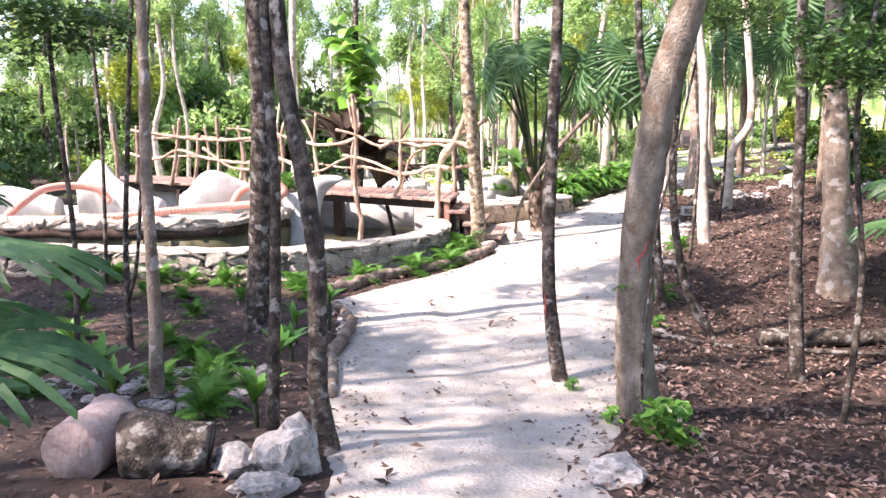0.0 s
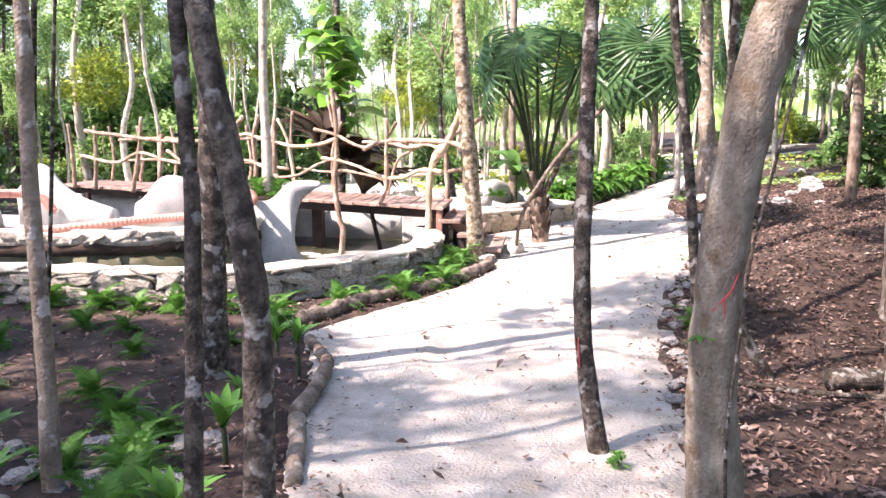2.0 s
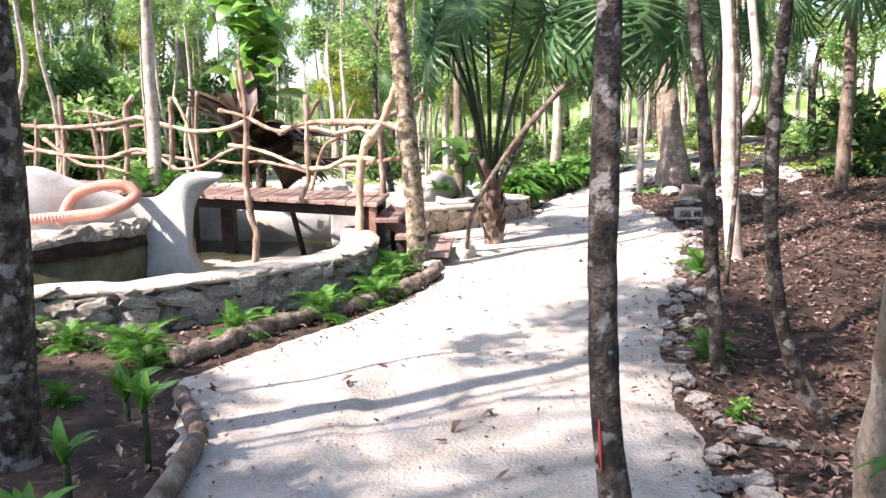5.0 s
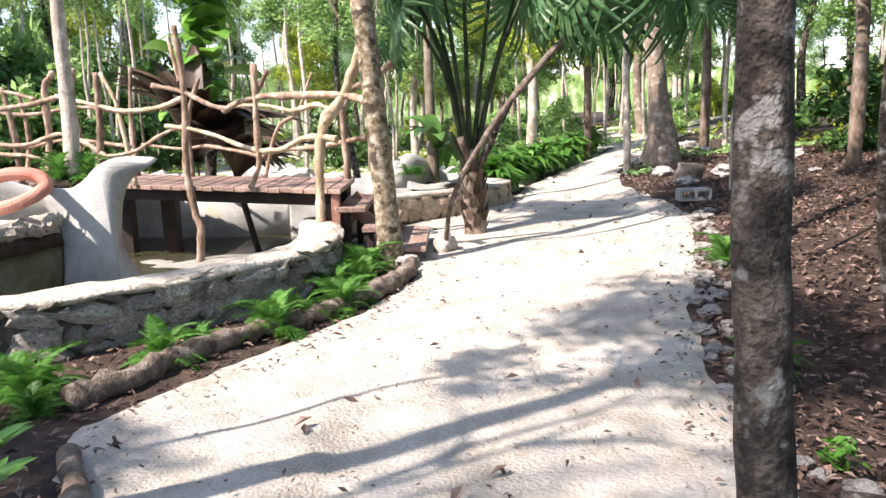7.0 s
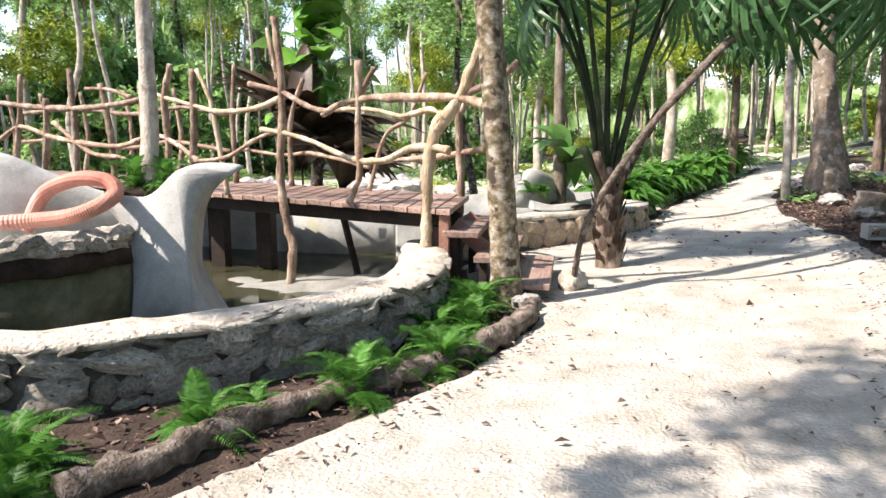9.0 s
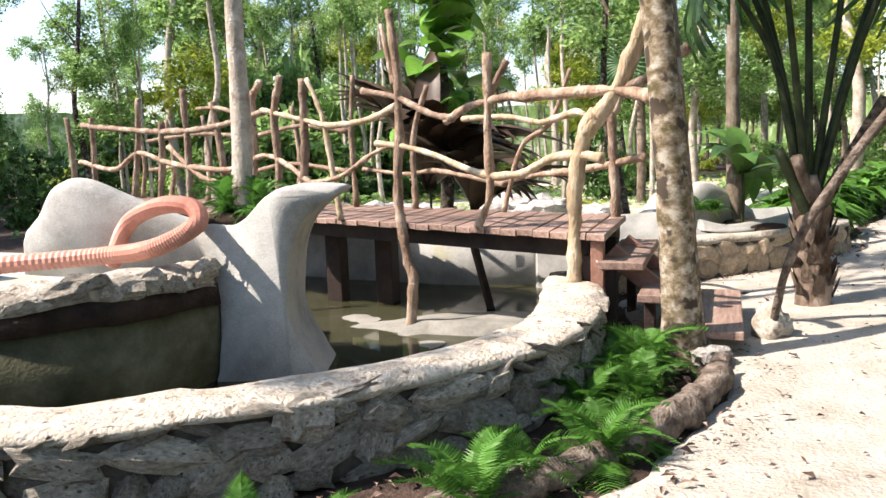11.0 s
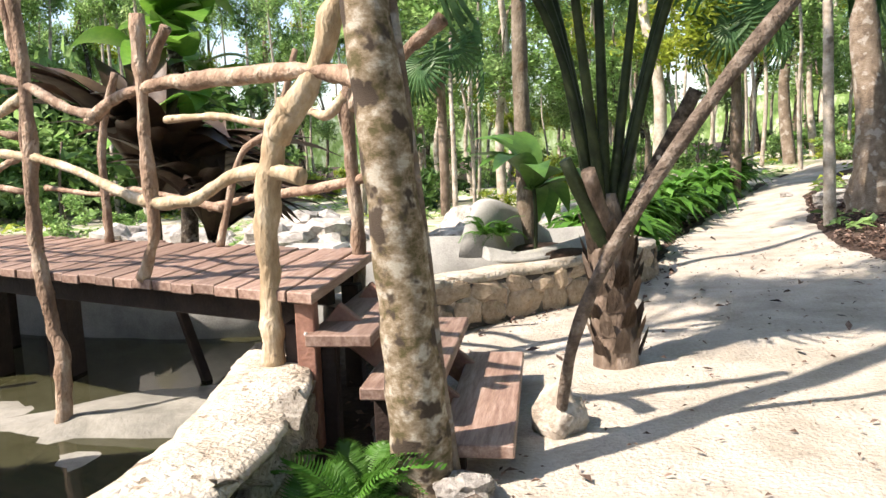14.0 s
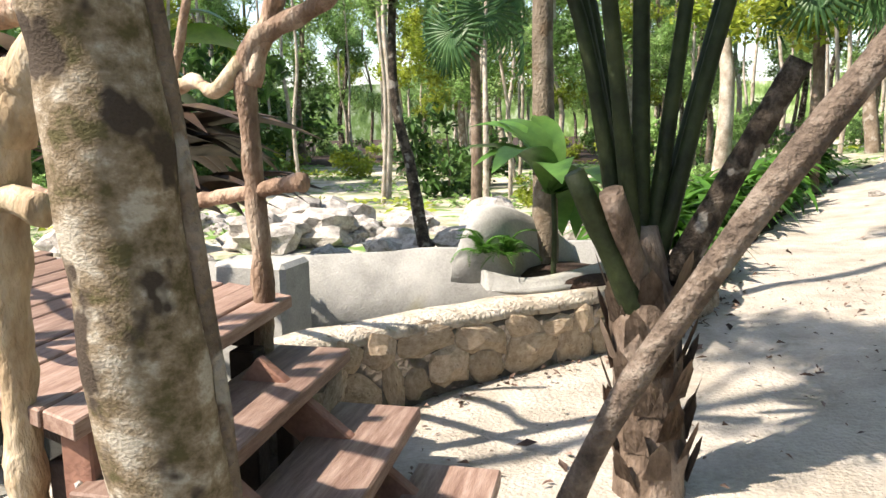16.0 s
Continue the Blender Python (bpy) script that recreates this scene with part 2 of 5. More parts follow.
def tube(pts, radii, seg=10, rough=0.0, n=6, freq=5.0, ridge=0.0, bm=None, raw=False):
    """A closed round bar along a path, with an uneven skin."""
    path = [Vector(q) for q in pts] if raw else smooth_path(pts, n)
    bm = bm or bmesh.new()
    rings = []
    m = len(path)
    ref = Vector((0.31, 0.77, 0.1)).normalized()
    for i, c in enumerate(path):
        t = i / (m - 1)
        k = t * (len(radii) - 1)
        j = min(int(k), len(radii) - 2)
        r = radii[j] + (radii[j + 1] - radii[j]) * (k - j)
        d = (path[min(i + 1, m - 1)] - path[max(i - 1, 0)]).normalized()
        a = d.cross(ref).normalized() if abs(d.dot(ref)) < 0.95 else d.cross(Vector((1, 0, 0))).normalized()
        b = d.cross(a)
        ring = []
        for s in range(seg):
            w = 2 * math.pi * s / seg
            o = a * math.cos(w) + b * math.sin(w)
            f = 1 + rough * noise.noise((c + o * r) * freq) + ridge * (1 if i % 2 else -1)
            ring.append(bm.verts.new(c + o * r * f))
        rings.append(ring)
    for p, q in zip(rings, rings[1:]):
        for s in range(seg):
            bm.faces.new((p[s], p[(s + 1) % seg], q[(s + 1) % seg], q[s]))
    bm.faces.new(rings[0][::-1])
    bm.faces.new(rings[-1])
    return bm


def prism(corners, z0, z1, bevel=0.006):
    """A slab over a convex plan."""
    bm = bmesh.new()
    lo = [bm.verts.new((x, y, z0)) for x, y in corners]
    hi = [bm.verts.new((x, y, z1)) for x, y in corners]
    k = len(corners)
    bm.faces.new(lo[::-1])
    bm.faces.new(hi)
    for i in range(k):
        bm.faces.new((lo[i], lo[(i + 1) % k], hi[(i + 1) % k], hi[i]))
    bmesh.ops.recalc_face_normals(bm, faces=bm.faces)
    if bevel:
        bmesh.ops.bevel(bm, geom=list(bm.edges), offset=bevel, segments=1, affect="EDGES")
    return bm


def bar(a, b, w, h, bevel=0.006):
    """A straight squared timber from a to b."""
    a, b = Vector(a), Vector(b)
    bm = bmesh.new()
    bmesh.ops.create_cube(bm, size=1)
    bmesh.ops.scale(bm, vec=(w, h, (b - a).length), verts=bm.verts)
    bmesh.ops.bevel(bm, geom=list(bm.edges), offset=bevel, segments=1, affect="EDGES")
    q = (b - a).to_track_quat("Z", "Y").to_matrix().to_4x4()
    bmesh.ops.transform(bm, matrix=Matrix.Translation((a + b) / 2) @ q, verts=bm.verts)
    return bm


def rock_bm(size, seed, sub=2, amount=0.35, flat=0.0):
    bm = bmesh.new()
    bmesh.ops.create_icosphere(bm, subdivisions=sub, radius=0.5)
    off = Vector((seed * 3.7, seed * 1.3, seed * 7.1))
    for v in bm.verts:
        d = v.co.normalized()
        f = 1 + amount * noise.noise(d * 1.6 + off) + 0.45 * amount * noise.noise(d * 4.3 + off)
        v.co = Vector((d.x * size[0], d.y * size[1], d.z * size[2])) * 0.5 * f
        v.co.z = max(v.co.z, -0.42 * size[2])
    return bm


def inside(px, py, poly):
    """Which of the points lie within the plan polygon."""
    res = np.zeros(px.shape, bool)
    k = len(poly)
    for i in range(k):
        (x1, y1), (x2, y2) = poly[i], poly[(i + 1) % k]
        if y1 == y2:
            continue
        c = (y1 > py) != (y2 > py)
        res ^= c & (px < (x2 - x1) * (py - y1) / (y2 - y1) + x1)
    return res


def leaf_cloud(n, centre, size, leaf, flat=0.5, shell=0.5, seed=0, droop=0.3, clumps=0):
    """Many small folded leaves in an uneven cloud: verts and faces."""
    r = np.random.default_rng(seed)
    d = r.normal(size=(n, 3))
    d /= np.linalg.norm(d, axis=1)[:, None]
    if clumps:
        cc = r.normal(size=(clumps, 3))
        cc /= np.linalg.norm(cc, axis=1)[:, None]
        cc *= r.uniform(0.35, 0.95, (clumps, 1))
        p = cc[r.integers(0, clumps, n)] + d * (r.uniform(0, 1, (n, 1)) ** 0.6) * 0.33
    else:
        p = d * (shell + (1 - shell) * r.uniform(0, 1, (n, 1)))
    p = p * np.array(size) + np.array(centre)
    a = r.normal(size=(n, 3)) * np.array((1, 1, flat)) - np.array((0, 0, droop))
    a /= np.linalg.norm(a, axis=1)[:, None]
    b = np.cross(a, r.normal(size=(n, 3)) * 0.4 + np.array((0, 0, 1)))
    b /= np.linalg.norm(b, axis=1)[:, None] + 1e-6
    u = np.cross(b, a)
    s = leaf * r.uniform(0.6, 1.4, (n, 1))
    v = np.stack([p - a * s * 0.5, p + b * s * 0.24 + u * s * 0.06, p + a * s * 0.5, p - b * s * 0.24 + u * s * 0.06], 1).reshape(-1, 3)
    i = np.arange(n)[:, None] * 4
    return v, np.concatenate([i + np.array([[0, 1, 2]]), i + np.array([[0, 2, 3]])])


def leaves_on(pts, leaf, r, up=0.25):
    """Flat-lying leaves at given points."""
    n = len(pts)
    w = r.uniform(0, 6.283, n)
    a = np.stack([np.cos(w), np.sin(w), r.normal(0, up, n)], 1)
    b = np.stack([-np.sin(w), np.cos(w), r.normal(0, up, n)], 1)
    s = leaf * r.uniform(0.5, 1.4, (n, 1))
    lift = np.abs(r.normal(0, 0.25, (n, 1))) * s * np.array([[0, 0, 1.0]])
    v = np.stack([pts - a * s * 0.5, pts + b * s * 0.22 + lift, pts + a * s * 0.5 + lift * 0.4, pts - b * s * 0.22 + lift * 0.7], 1).reshape(-1, 3)
    i = np.arange(n)[:, None] * 4
    return v, np.concatenate([i + np.array([[0, 1, 2]]), i + np.array([[0, 2, 3]])])


# ---- ground ----
PATH_POLY = [(1.35, -6), (1.3, -1), (1.1, 0.9), (0.88, 1.5), (0.58, 2.4), (0.3, 3.1), (0.08, 3.75), (-0.0, 4.3), (-0.14, 5.0), (-0.48, 5.6), (-0.66, 6.15), (-0.45, 6.6), (0.0, 7.45), (0.42, 8.3),
             (0.64, 9.0), (0.74, 9.8), (0.55, 10.1), (0.1, 10.6), (-0.25, 11.9), (0.0, 12.55), (0.95, 13.5), (1.6, 14.5), (1.9, 15.6), (2.25, 17.0), (3.2, 19.9), (5.1, 24.2), (8, 30), (10, 30),
             (6.2, 24.0), (4.6, 20.3), (3.9, 17.5), (3.6, 15.5), (3.75, 12.5), (3.75, 11.5), (3.2, 9.5), (2.78, 8.0), (2.6, 6.8), (2.56, 5.9), (2.55, 5.0), (2.5, 4.2), (2.42, 3.1), (2.36, 2.6), (2.24, 2.0), (2.3, 1.2), (2.6, 0), (3.1, -3), (3.2, -6)]
POOL_POLY = [(-9, 7.0), (-4.8, 7.05), (-3.0, 7.15), (-1.75, 7.3), (-1.15, 7.7), (-0.7, 8.2), (-0.32, 8.75), (-0.2, 9.3), (-0.28, 10.0), (-0.4, 10.6), (-0.5, 11.5), (-0.35, 12.45),
             (0.2, 13.1), (0.9, 13.8), (1.5, 14.6), (1.3, 15.1), (0.1, 14.6), (-0.9, 13.95), (-2.0, 13.3), (-9, 14.0)]


def ground_z(x, y):
    x, y = np.asarray(x, float), np.asarray(y, float)
    far = 0.06 * np.clip(x - 0.1, 0, 5) + 0.09 * np.clip(x - 3.2, 0, 8) * np.clip(y + 4, 0, 8) / 8
    # the path comes down a gentle slope, and the leafy bank lies a little lower beside it
    near = np.interp(y, [-6, -2, 0, 1.5, 2.2, 3, 4, 6, 8], [0.62, 0.54, 0.43, 0.29, 0.17, 0.03, -0.03, -0.03, 0.03])
    near = near - 0.12 * np.clip(x - 2.4, 0, 1.3) + 0.05 * np.clip(x - 4.6, 0, 6)
    near = np.where((x < 0.6) & (y > 3), np.maximum(near, 0), near)
    w = np.clip((y - 6.2) / 3.3, 0, 1)
    w = w * w * (3 - 2 * w)
    z = w * far + (1 - w) * near
    z = z + 0.05 * np.sin(x * 0.9 + 1.0) * np.sin(y * 0.55) * np.clip(np.abs(x - 1.4) - 3.0, 0, 1)
    z = z + 0.012 * np.sin(x * 3.1 + y * 1.7) * np.sin(y * 2.3 - x)
    return z


def axis(lo, hi, fine, far):
    a = list(np.arange(lo, hi + 1e-6, fine))
    s, up, dn = fine, [], []
    v = hi
    while v < far:
        s *= 1.35
        v += s
        up.append(v)
    s, v = fine, lo
    while v > -far:
        s *= 1.35
        v -= s
        dn.append(v)
    return np.array(dn[::-1] + a + up)


def edge_distance(px, py, poly):
    """Metres inside (+) or outside (-) a plan polygon."""
    best = np.full(px.shape, 1e9)
    for (x1, y1), (x2, y2) in zip(poly, poly[1:] + poly[:1]):
        dx, dy = x2 - x1, y2 - y1
        t = np.clip(((px - x1) * dx + (py - y1) * dy) / (dx * dx + dy * dy + 1e-9), 0, 1)
        best = np.minimum(best, np.hypot(px - x1 - t * dx, py - y1 - t * dy))
    return np.where(inside(px, py, poly), best, -best)


def rough_field(px, py, scale, seed):
    return np.array([noise.noise((x * scale, y * scale, seed)) for x, y in zip(px.ravel(), py.ravel())]).reshape(px.shape)


CLEARING = [(-9, 14.8), (-3, 14.6), (-0.5, 14.6), (1.2, 15.4), (1.75, 15.6), (2.2, 17.5), (3.2, 20.4), (5, 24.4), (8, 30), (12, 36), (-12, 36), (-14, 20)]
gx, gy = axis(-8, 7, 0.14, 900), axis(-4, 20, 0.14, 900)
GX, GY = np.meshgrid(gx, gy)
GZ = ground_z(GX, GY)
GZ = GZ + 0.03 * rough_field(GX, GY, 2.2, 0.3) * (np.abs(GX) < 40) * (edge_distance(GX, GY, PATH_POLY) < -0.15)
GZ = GZ - np.clip(edge_distance(GX, GY, PATH_POLY) * 0.3, 0, 0.05)
GZ = np.where(inside(GX, GY, POOL_POLY), -0.42, GZ)
idx = np.arange(GX.size).reshape(GX.shape)
quads = np.stack([idx[:-1, :-1], idx[:-1, 1:], idx[1:, 1:], idx[1:, :-1]], -1).reshape(-1, 4)
ground = put("ground", np_mesh("ground", np.stack([GX, GY, GZ], -1).reshape(-1, 3), quads, M_SOIL, True))
tagged(ground, "dark brown forest soil with fallen leaves", "ground", kind="structure")


def sheet(name, poly, step, box, mat, lift, ragged, label, category):
    """A thin layer on the ground that runs out under it at its ragged edge."""
    px, py = np.meshgrid(np.arange(box[0], box[2], step), np.arange(box[1], box[3], step))
    jit = rough_field(px, py, 1.9, 2.0) + 0.5 * rough_field(px, py, 6, 4.0)
    d = edge_distance(px, py, poly) + ragged * jit
    z = ground_z(px, py) + np.clip(d * 0.3, -0.08, lift) + 0.012 * jit * np.clip(d * 4, 0, 1)
    near = d > -0.3
    cell = near[:-1, :-1] & near[:-1, 1:] & near[1:, 1:] & near[1:, :-1]
    ids = np.arange(px.size).reshape(px.shape)
    q = np.stack([ids[:-1, :-1], ids[:-1, 1:], ids[1:, 1:], ids[1:, :-1]], -1)[cell]
    used = np.unique(q)
    to = np.zeros(px.size, int)
    to[used] = np.arange(len(used))
    ob = put(name, np_mesh(name, np.stack([px, py, z], -1).reshape(-1, 3)[used], to[q], mat, True))
    return tagged(ob, label, category, kind="structure")


sheet("path", PATH_POLY, 0.08, (-1.5, -6, 11, 30), M_SAND, 0.012, 0.10, "pale compacted limestone sand footpath with scattered leaves", "path")
sheet("clearing", CLEARING, 0.3, (-15, 14, 13, 37), M_RUBBLE, 0.05, 0.25, "pale rocky clearing with low green growth", "ground")


def gz(x, y):
    return float(ground_z(x, y))


# ---- pool ----
def wall_along(name, pts, profile, mat, parent=None, n=8, rough=0.02, label=""):
    """A wall whose cross-section (offset to the left of the way, height) follows a plan curve."""
    path = smooth_path([(x, y, 0) for x, y in pts], n)
    bm = bmesh.new()
    rings = []
    for i, c in enumerate(path):
        d = (path[min(i + 1, len(path) - 1)] - path[max(i - 1, 0)]).normalized()
        s = Vector((-d.y, d.x, 0))
        ring = []
        for o, z in profile:
            q = c + s * o + Vector((0, 0, z))
            ring.append(bm.verts.new(q + Vector((1, 1, 0.8)) * rough * noise.noise(q * 3.1) + s * rough * 0.7 * noise.noise(q * 9)))
        rings.append(ring)
    k = len(profile)
    for p, q in zip(rings, rings[1:]):
        for j in range(k):
            bm.faces.new((p[j], p[(j + 1) % k], q[(j + 1) % k], q[j]))
    bm.faces.new(rings[0])
    bm.faces.new(rings[-1][::-1])
    bmesh.ops.recalc_face_normals(bm, faces=bm.faces)
    return part(name, bm, mat, parent, label, True), path


RIM = [(-9.5, 6.95), (-6.5, 6.95), (-4.8, 6.98), (-3.1, 7.0), (-1.85, 7.2), (-1.22, 7.62), (-0.78, 8.12), (-0.42, 8.62), (-0.2, 9.2), (-0.22, 9.85), (-0.36, 10.5), (-0.44, 11.0)]
pool_wall = thing("pool_wall", "curved rubble stone pool wall with a plastered rim", "wall", kind="structure")
wall_along("wall_core", RIM, [(-0.13, -0.4), (-0.14, 0.1), (-0.13, 0.36), (0.12, 0.36), (0.14, -0.4)], M_MORTAR, pool_wall)
wall_along("rim", RIM, [(-0.185, 0.35), (-0.205, 0.375), (-0.18, 0.398), (-0.1, 0.41), (0.0, 0.415), (0.1, 0.412), (0.17, 0.4), (0.195, 0.37), (0.185, 0.2), (0.19, -0.4), (0.15, -0.4), (0.13, 0.325)], M_RIM, pool_wall, rough=0.035,
           label="worn pale plaster rim")

LOW = [(-0.5, 12.0), (-0.3, 12.4), (0.1, 12.85), (0.55, 13.3), (1.0, 13.75), (1.4, 14.25), (1.62, 14.7), (1.5, 15.1), (1.1, 15.2)]
low_wall = thing("low_wall", "curved low wall of warm-coloured limestone with a plastered top", "wall", kind="structure")
wall_along("wall_core", LOW, [(-0.14, -0.2), (-0.14, 0.36), (0.12, 0.36), (0.14, -0.4)], M_MORTAR, low_wall)
wall_along("rim", LOW, [(-0.15, 0.37), (-0.14, 0.42), (0.0, 0.43), (0.14, 0.42), (0.15, 0.3), (0.155, -0.4), (0.12, -0.4), (0.1, 0.36)], M_RIM, low_wall, rough=0.025)

back_wall, _ = wall_along("basin_wall", [(1.25, 14.95), (0.3, 14.5), (-0.9, 13.9), (-2.0, 13.35), (-4.5, 13.6), (-9, 14.6)], [(-0.1, -0.4), (-0.1, 0.55), (0.1, 0.57), (0.12, -0.4)], M_CEMENT, rough=0.03)
tagged(back_wall, "smooth grey cement wall at the back of the pool", "wall", kind="structure")

fx, fy = np.arange(-9.5, 1.7, 0.12), np.arange(6.9, 15.4, 0.12)
FX, FY = np.meshgrid(fx, fy)
FZ = np.array([-0.172 - 0.06 * max(0.0, min(1.0, (10.5 - y) / 0.8)) + 0.075 * noise.noise((x * 0.8, y * 1.1, 9.0)) + 0.02 * noise.noise((x * 3, y * 3, 1.0)) + 0.12 * max(0.0, min(1.0, (x - y + 13.6) / 1.2)) * (1 if y > 11 else 0)
               for x, y in zip(FX.ravel(), FY.ravel())])
idx = np.arange(FX.size).reshape(FX.shape)
quads = np.stack([idx[:-1, :-1], idx[:-1, 1:], idx[1:, 1:], idx[1:, :-1]], -1).reshape(-1, 4)
mid = (FX.ravel()[quads].mean(1), FY.ravel()[quads].mean(1))
quads = quads[inside(mid[0], mid[1], POOL_POLY)]
pool_floor = put("pool_floor", np_mesh("pool_floor", np.stack([FX.ravel(), FY.ravel(), FZ], -1), quads, M_WETFLOOR, True))
tagged(pool_floor, "uneven grey cement pool floor, partly under water", "floor", kind="structure")
water_bm = bmesh.new()
water_bm.faces.new([water_bm.verts.new((x, y, -0.15)) for x, y in POOL_POLY])
water = part("water", water_bm, M_WATER, None)
tagged(water, "shallow murky water in the unfinished pool", "water", kind="structure")

INNER = [(-9, 7.75), (-6, 7.7), (-4.5, 7.78), (-3.5, 8.1), (-2.9, 8.6), (-2.66, 9.1), (-2.62, 9.6)]
inner = thing("inner_basin", "raised inner basin of stained cement with a stone edge", "basin", kind="structure")
wall_along("basin_side", INNER, [(-0.02, -0.4), (-0.14, 0.42), (0.16, 0.42), (0.16, -0.4)], M_STAINED, inner, rough=0.03, label="stained grey-green cement side")
# the soil material gives this band its dark colour
wall_along("dark_band", INNER, [(-0.17, 0.40), (-0.15, 0.54), (0.18, 0.54), (0.18, 0.40)], M_SOIL, inner, rough=0.03, label="dark band below the edge")
wall_along("stone_edge", INNER, [(-0.16, 0.53), (-0.13, 0.62), (0.08, 0.67), (0.25, 0.62), (0.25, 0.53)], M_STONE, inner, rough=0.07, label="rough stone edging")
part("basin_floor", prism([(-9, 7.8), (-6, 7.75), (-4.5, 7.85), (-3.5, 8.2), (-2.8, 8.8), (-2.6, 9.8), (-3.0, 10.6), (-9, 10.8)], -0.4, 0.5, 0), M_CEMENT, inner)

# ---- sculpted planters and benches ----
def sculpted_planter():
    ob = thing("sculpted_planter", "smooth grey cement planter with a flared foot and upturned lip", "planter", (-2.3, 9.75, 0))
    rx, ry = Vector((0.935, 0.353, 0)), Vector((-0.353, 0.935, 0))
    outline = [(-0.52, 0.90), (-0.36, 0.915), (-0.22, 0.90), (-0.10, 0.96), (0.03, 1.09), (0.16, 1.15), (0.34, 1.16), (0.56, 1.13), (0.45, 1.06), (0.30, 0.93), (0.21, 0.75),
               (0.17, 0.5), (0.16, 0.28), (0.22, 0.1), (0.33, -0.1), (0.42, -0.4), (-0.38, -0.4), (-0.36, -0.1), (-0.32, 0.28), (-0.36, 0.62), (-0.46, 0.8)]
    path = smooth_path([(u, 0, z) for u, z in outline + outline[:1]], 3)[:-1]
    bm = bmesh.new()
    layers = [(-0.26, 0.90), (-0.22, 0.97), (-0.15, 1.0), (0.0, 1.0), (0.2, 1.0), (0.36, 0.97), (0.42, 0.9)]
    rings = []
    for v, s in layers:
        rings.append([bm.verts.new(rx * (p.x * s) + ry * (v + 0.03 * noise.noise(p * 3)) + Vector((0, 0, 0.45 + (p.z - 0.45) * (0.5 + 0.5 * s)))) for p in path])
    k = len(path)
    for a, b in zip(rings, rings[1:]):
        for j in range(k):
            bm.faces.new((a[j], a[(j + 1) % k], b[(j + 1) % k], b[j]))
    for r in (rings[0], rings[-1]):
        bm.faces.new(r)
    bmesh.ops.recalc_face_normals(bm, faces=bm.faces)
    part("body", bm, M_CEMENT, ob, "", True)
    soil = rock_bm((0.55, 0.5, 0.12), 3, 2, 0.2)
    part("soil", soil, M_SOIL, ob, "dark planting soil", True, pose(-0.32, 0.02, 0.92))
    return ob


sculpted_planter()


def wave_bench(pts, name, label):
    """A free-form cement back whose top runs in waves: (x, y, top)."""
    path = smooth_path(pts, 8)
    bm = bmesh.new()
    rings = []
    for i, c in enumerate(path):
        d = path[min(i + 1, len(path) - 1)] - path[max(i - 1, 0)]
        s = Vector((-d.y, d.x, 0)).normalized()
        b = Vector((c.x, c.y, 0))
        lean = 0.12 * (c.z - 0.6)
        prof = [(-0.12, 0.45), (-0.10 + lean, c.z - 0.1), (-0.06 + lean, c.z - 0.02), (lean, c.z), (0.06 + lean, c.z - 0.02), (0.09 + lean, c.z - 0.1), (0.14, 0.45)]
        rings.append([bm.verts.new(b + s * o + Vector((0, 0, z))) for o, z in prof])
    for p, q in zip(rings, rings[1:]):
        for j in range(7):
            bm.faces.new((p[j], p[(j + 1) % 7], q[(j + 1) % 7], q[j]))
    bm.faces.new(rings[0])
    bm.faces.new(rings[-1])
    bmesh.ops.recalc_face_normals(bm, faces=bm.faces)
    ob = put(name, bm_mesh(name, bm, M_CEMENT, True))
    return tagged(ob, label, "bench")


wave_bench([(-2.75, 10.15, 0.85), (-3.1, 10.0, 0.9), (-3.5, 9.85, 1.08), (-3.85, 9.75, 1.24), (-4.1, 9.72, 1.2), (-4.3, 9.72, 0.98), (-4.5, 9.75, 0.85)], "wave_bench",
           "wave-shaped smooth grey cement bench back")
wave_bench([(-4.6, 9.3, 0.8), (-5.1, 9.35, 0.95), (-5.5, 9.5, 1.12), (-5.75, 9.6, 1.35), (-5.95, 9.7, 1.4), (-6.2, 9.7, 1.2), (-6.35, 9.7, 1.05)], "wave_bench", "pale wave-shaped cement bench back with a high crest")
wave_bench([(-6.4, 9.2, 0.8), (-6.8, 9.2, 0.9), (-7.3, 9.1, 1.0), (-7.9, 8.9, 0.9), (-8.6, 8.6, 0.85)], "wave_bench", "low rounded grey cement bench back")


def hose(pts, label):
    path = smooth_path(pts, 40)
    bm = tube(path, [0.06, 0.06], 12, ridge=0.045, raw=True)
    return tagged(put("corrugated_hose", bm_mesh("hose", bm, M_HOSE, False)), label, "hose", group="hoses on the basin")


hose([(-6.2, 7.95, 0.58), (-5.0, 8.15, 0.62), (-3.95, 8.75, 0.70), (-3.2, 9.12, 0.74), (-2.75, 9.12, 0.80), (-2.53, 9.27, 0.93), (-2.66, 9.42, 1.03), (-2.95, 9.5, 1.05), (-3.25, 9.56, 0.98), (-3.45, 9.6, 0.86), (-3.6, 9.6, 0.6)],
     "looped corrugated pink plastic hose lying on the basin edge")
hose([(-6.4, 7.9, 0.6), (-6.25, 8.2, 0.85), (-6.2, 8.6, 1.0), (-6.0, 9.0, 1.02), (-5.7, 9.2, 0.95), (-5.5, 9.2, 0.75)], "corrugated pink plastic hose bent over a cement bench")

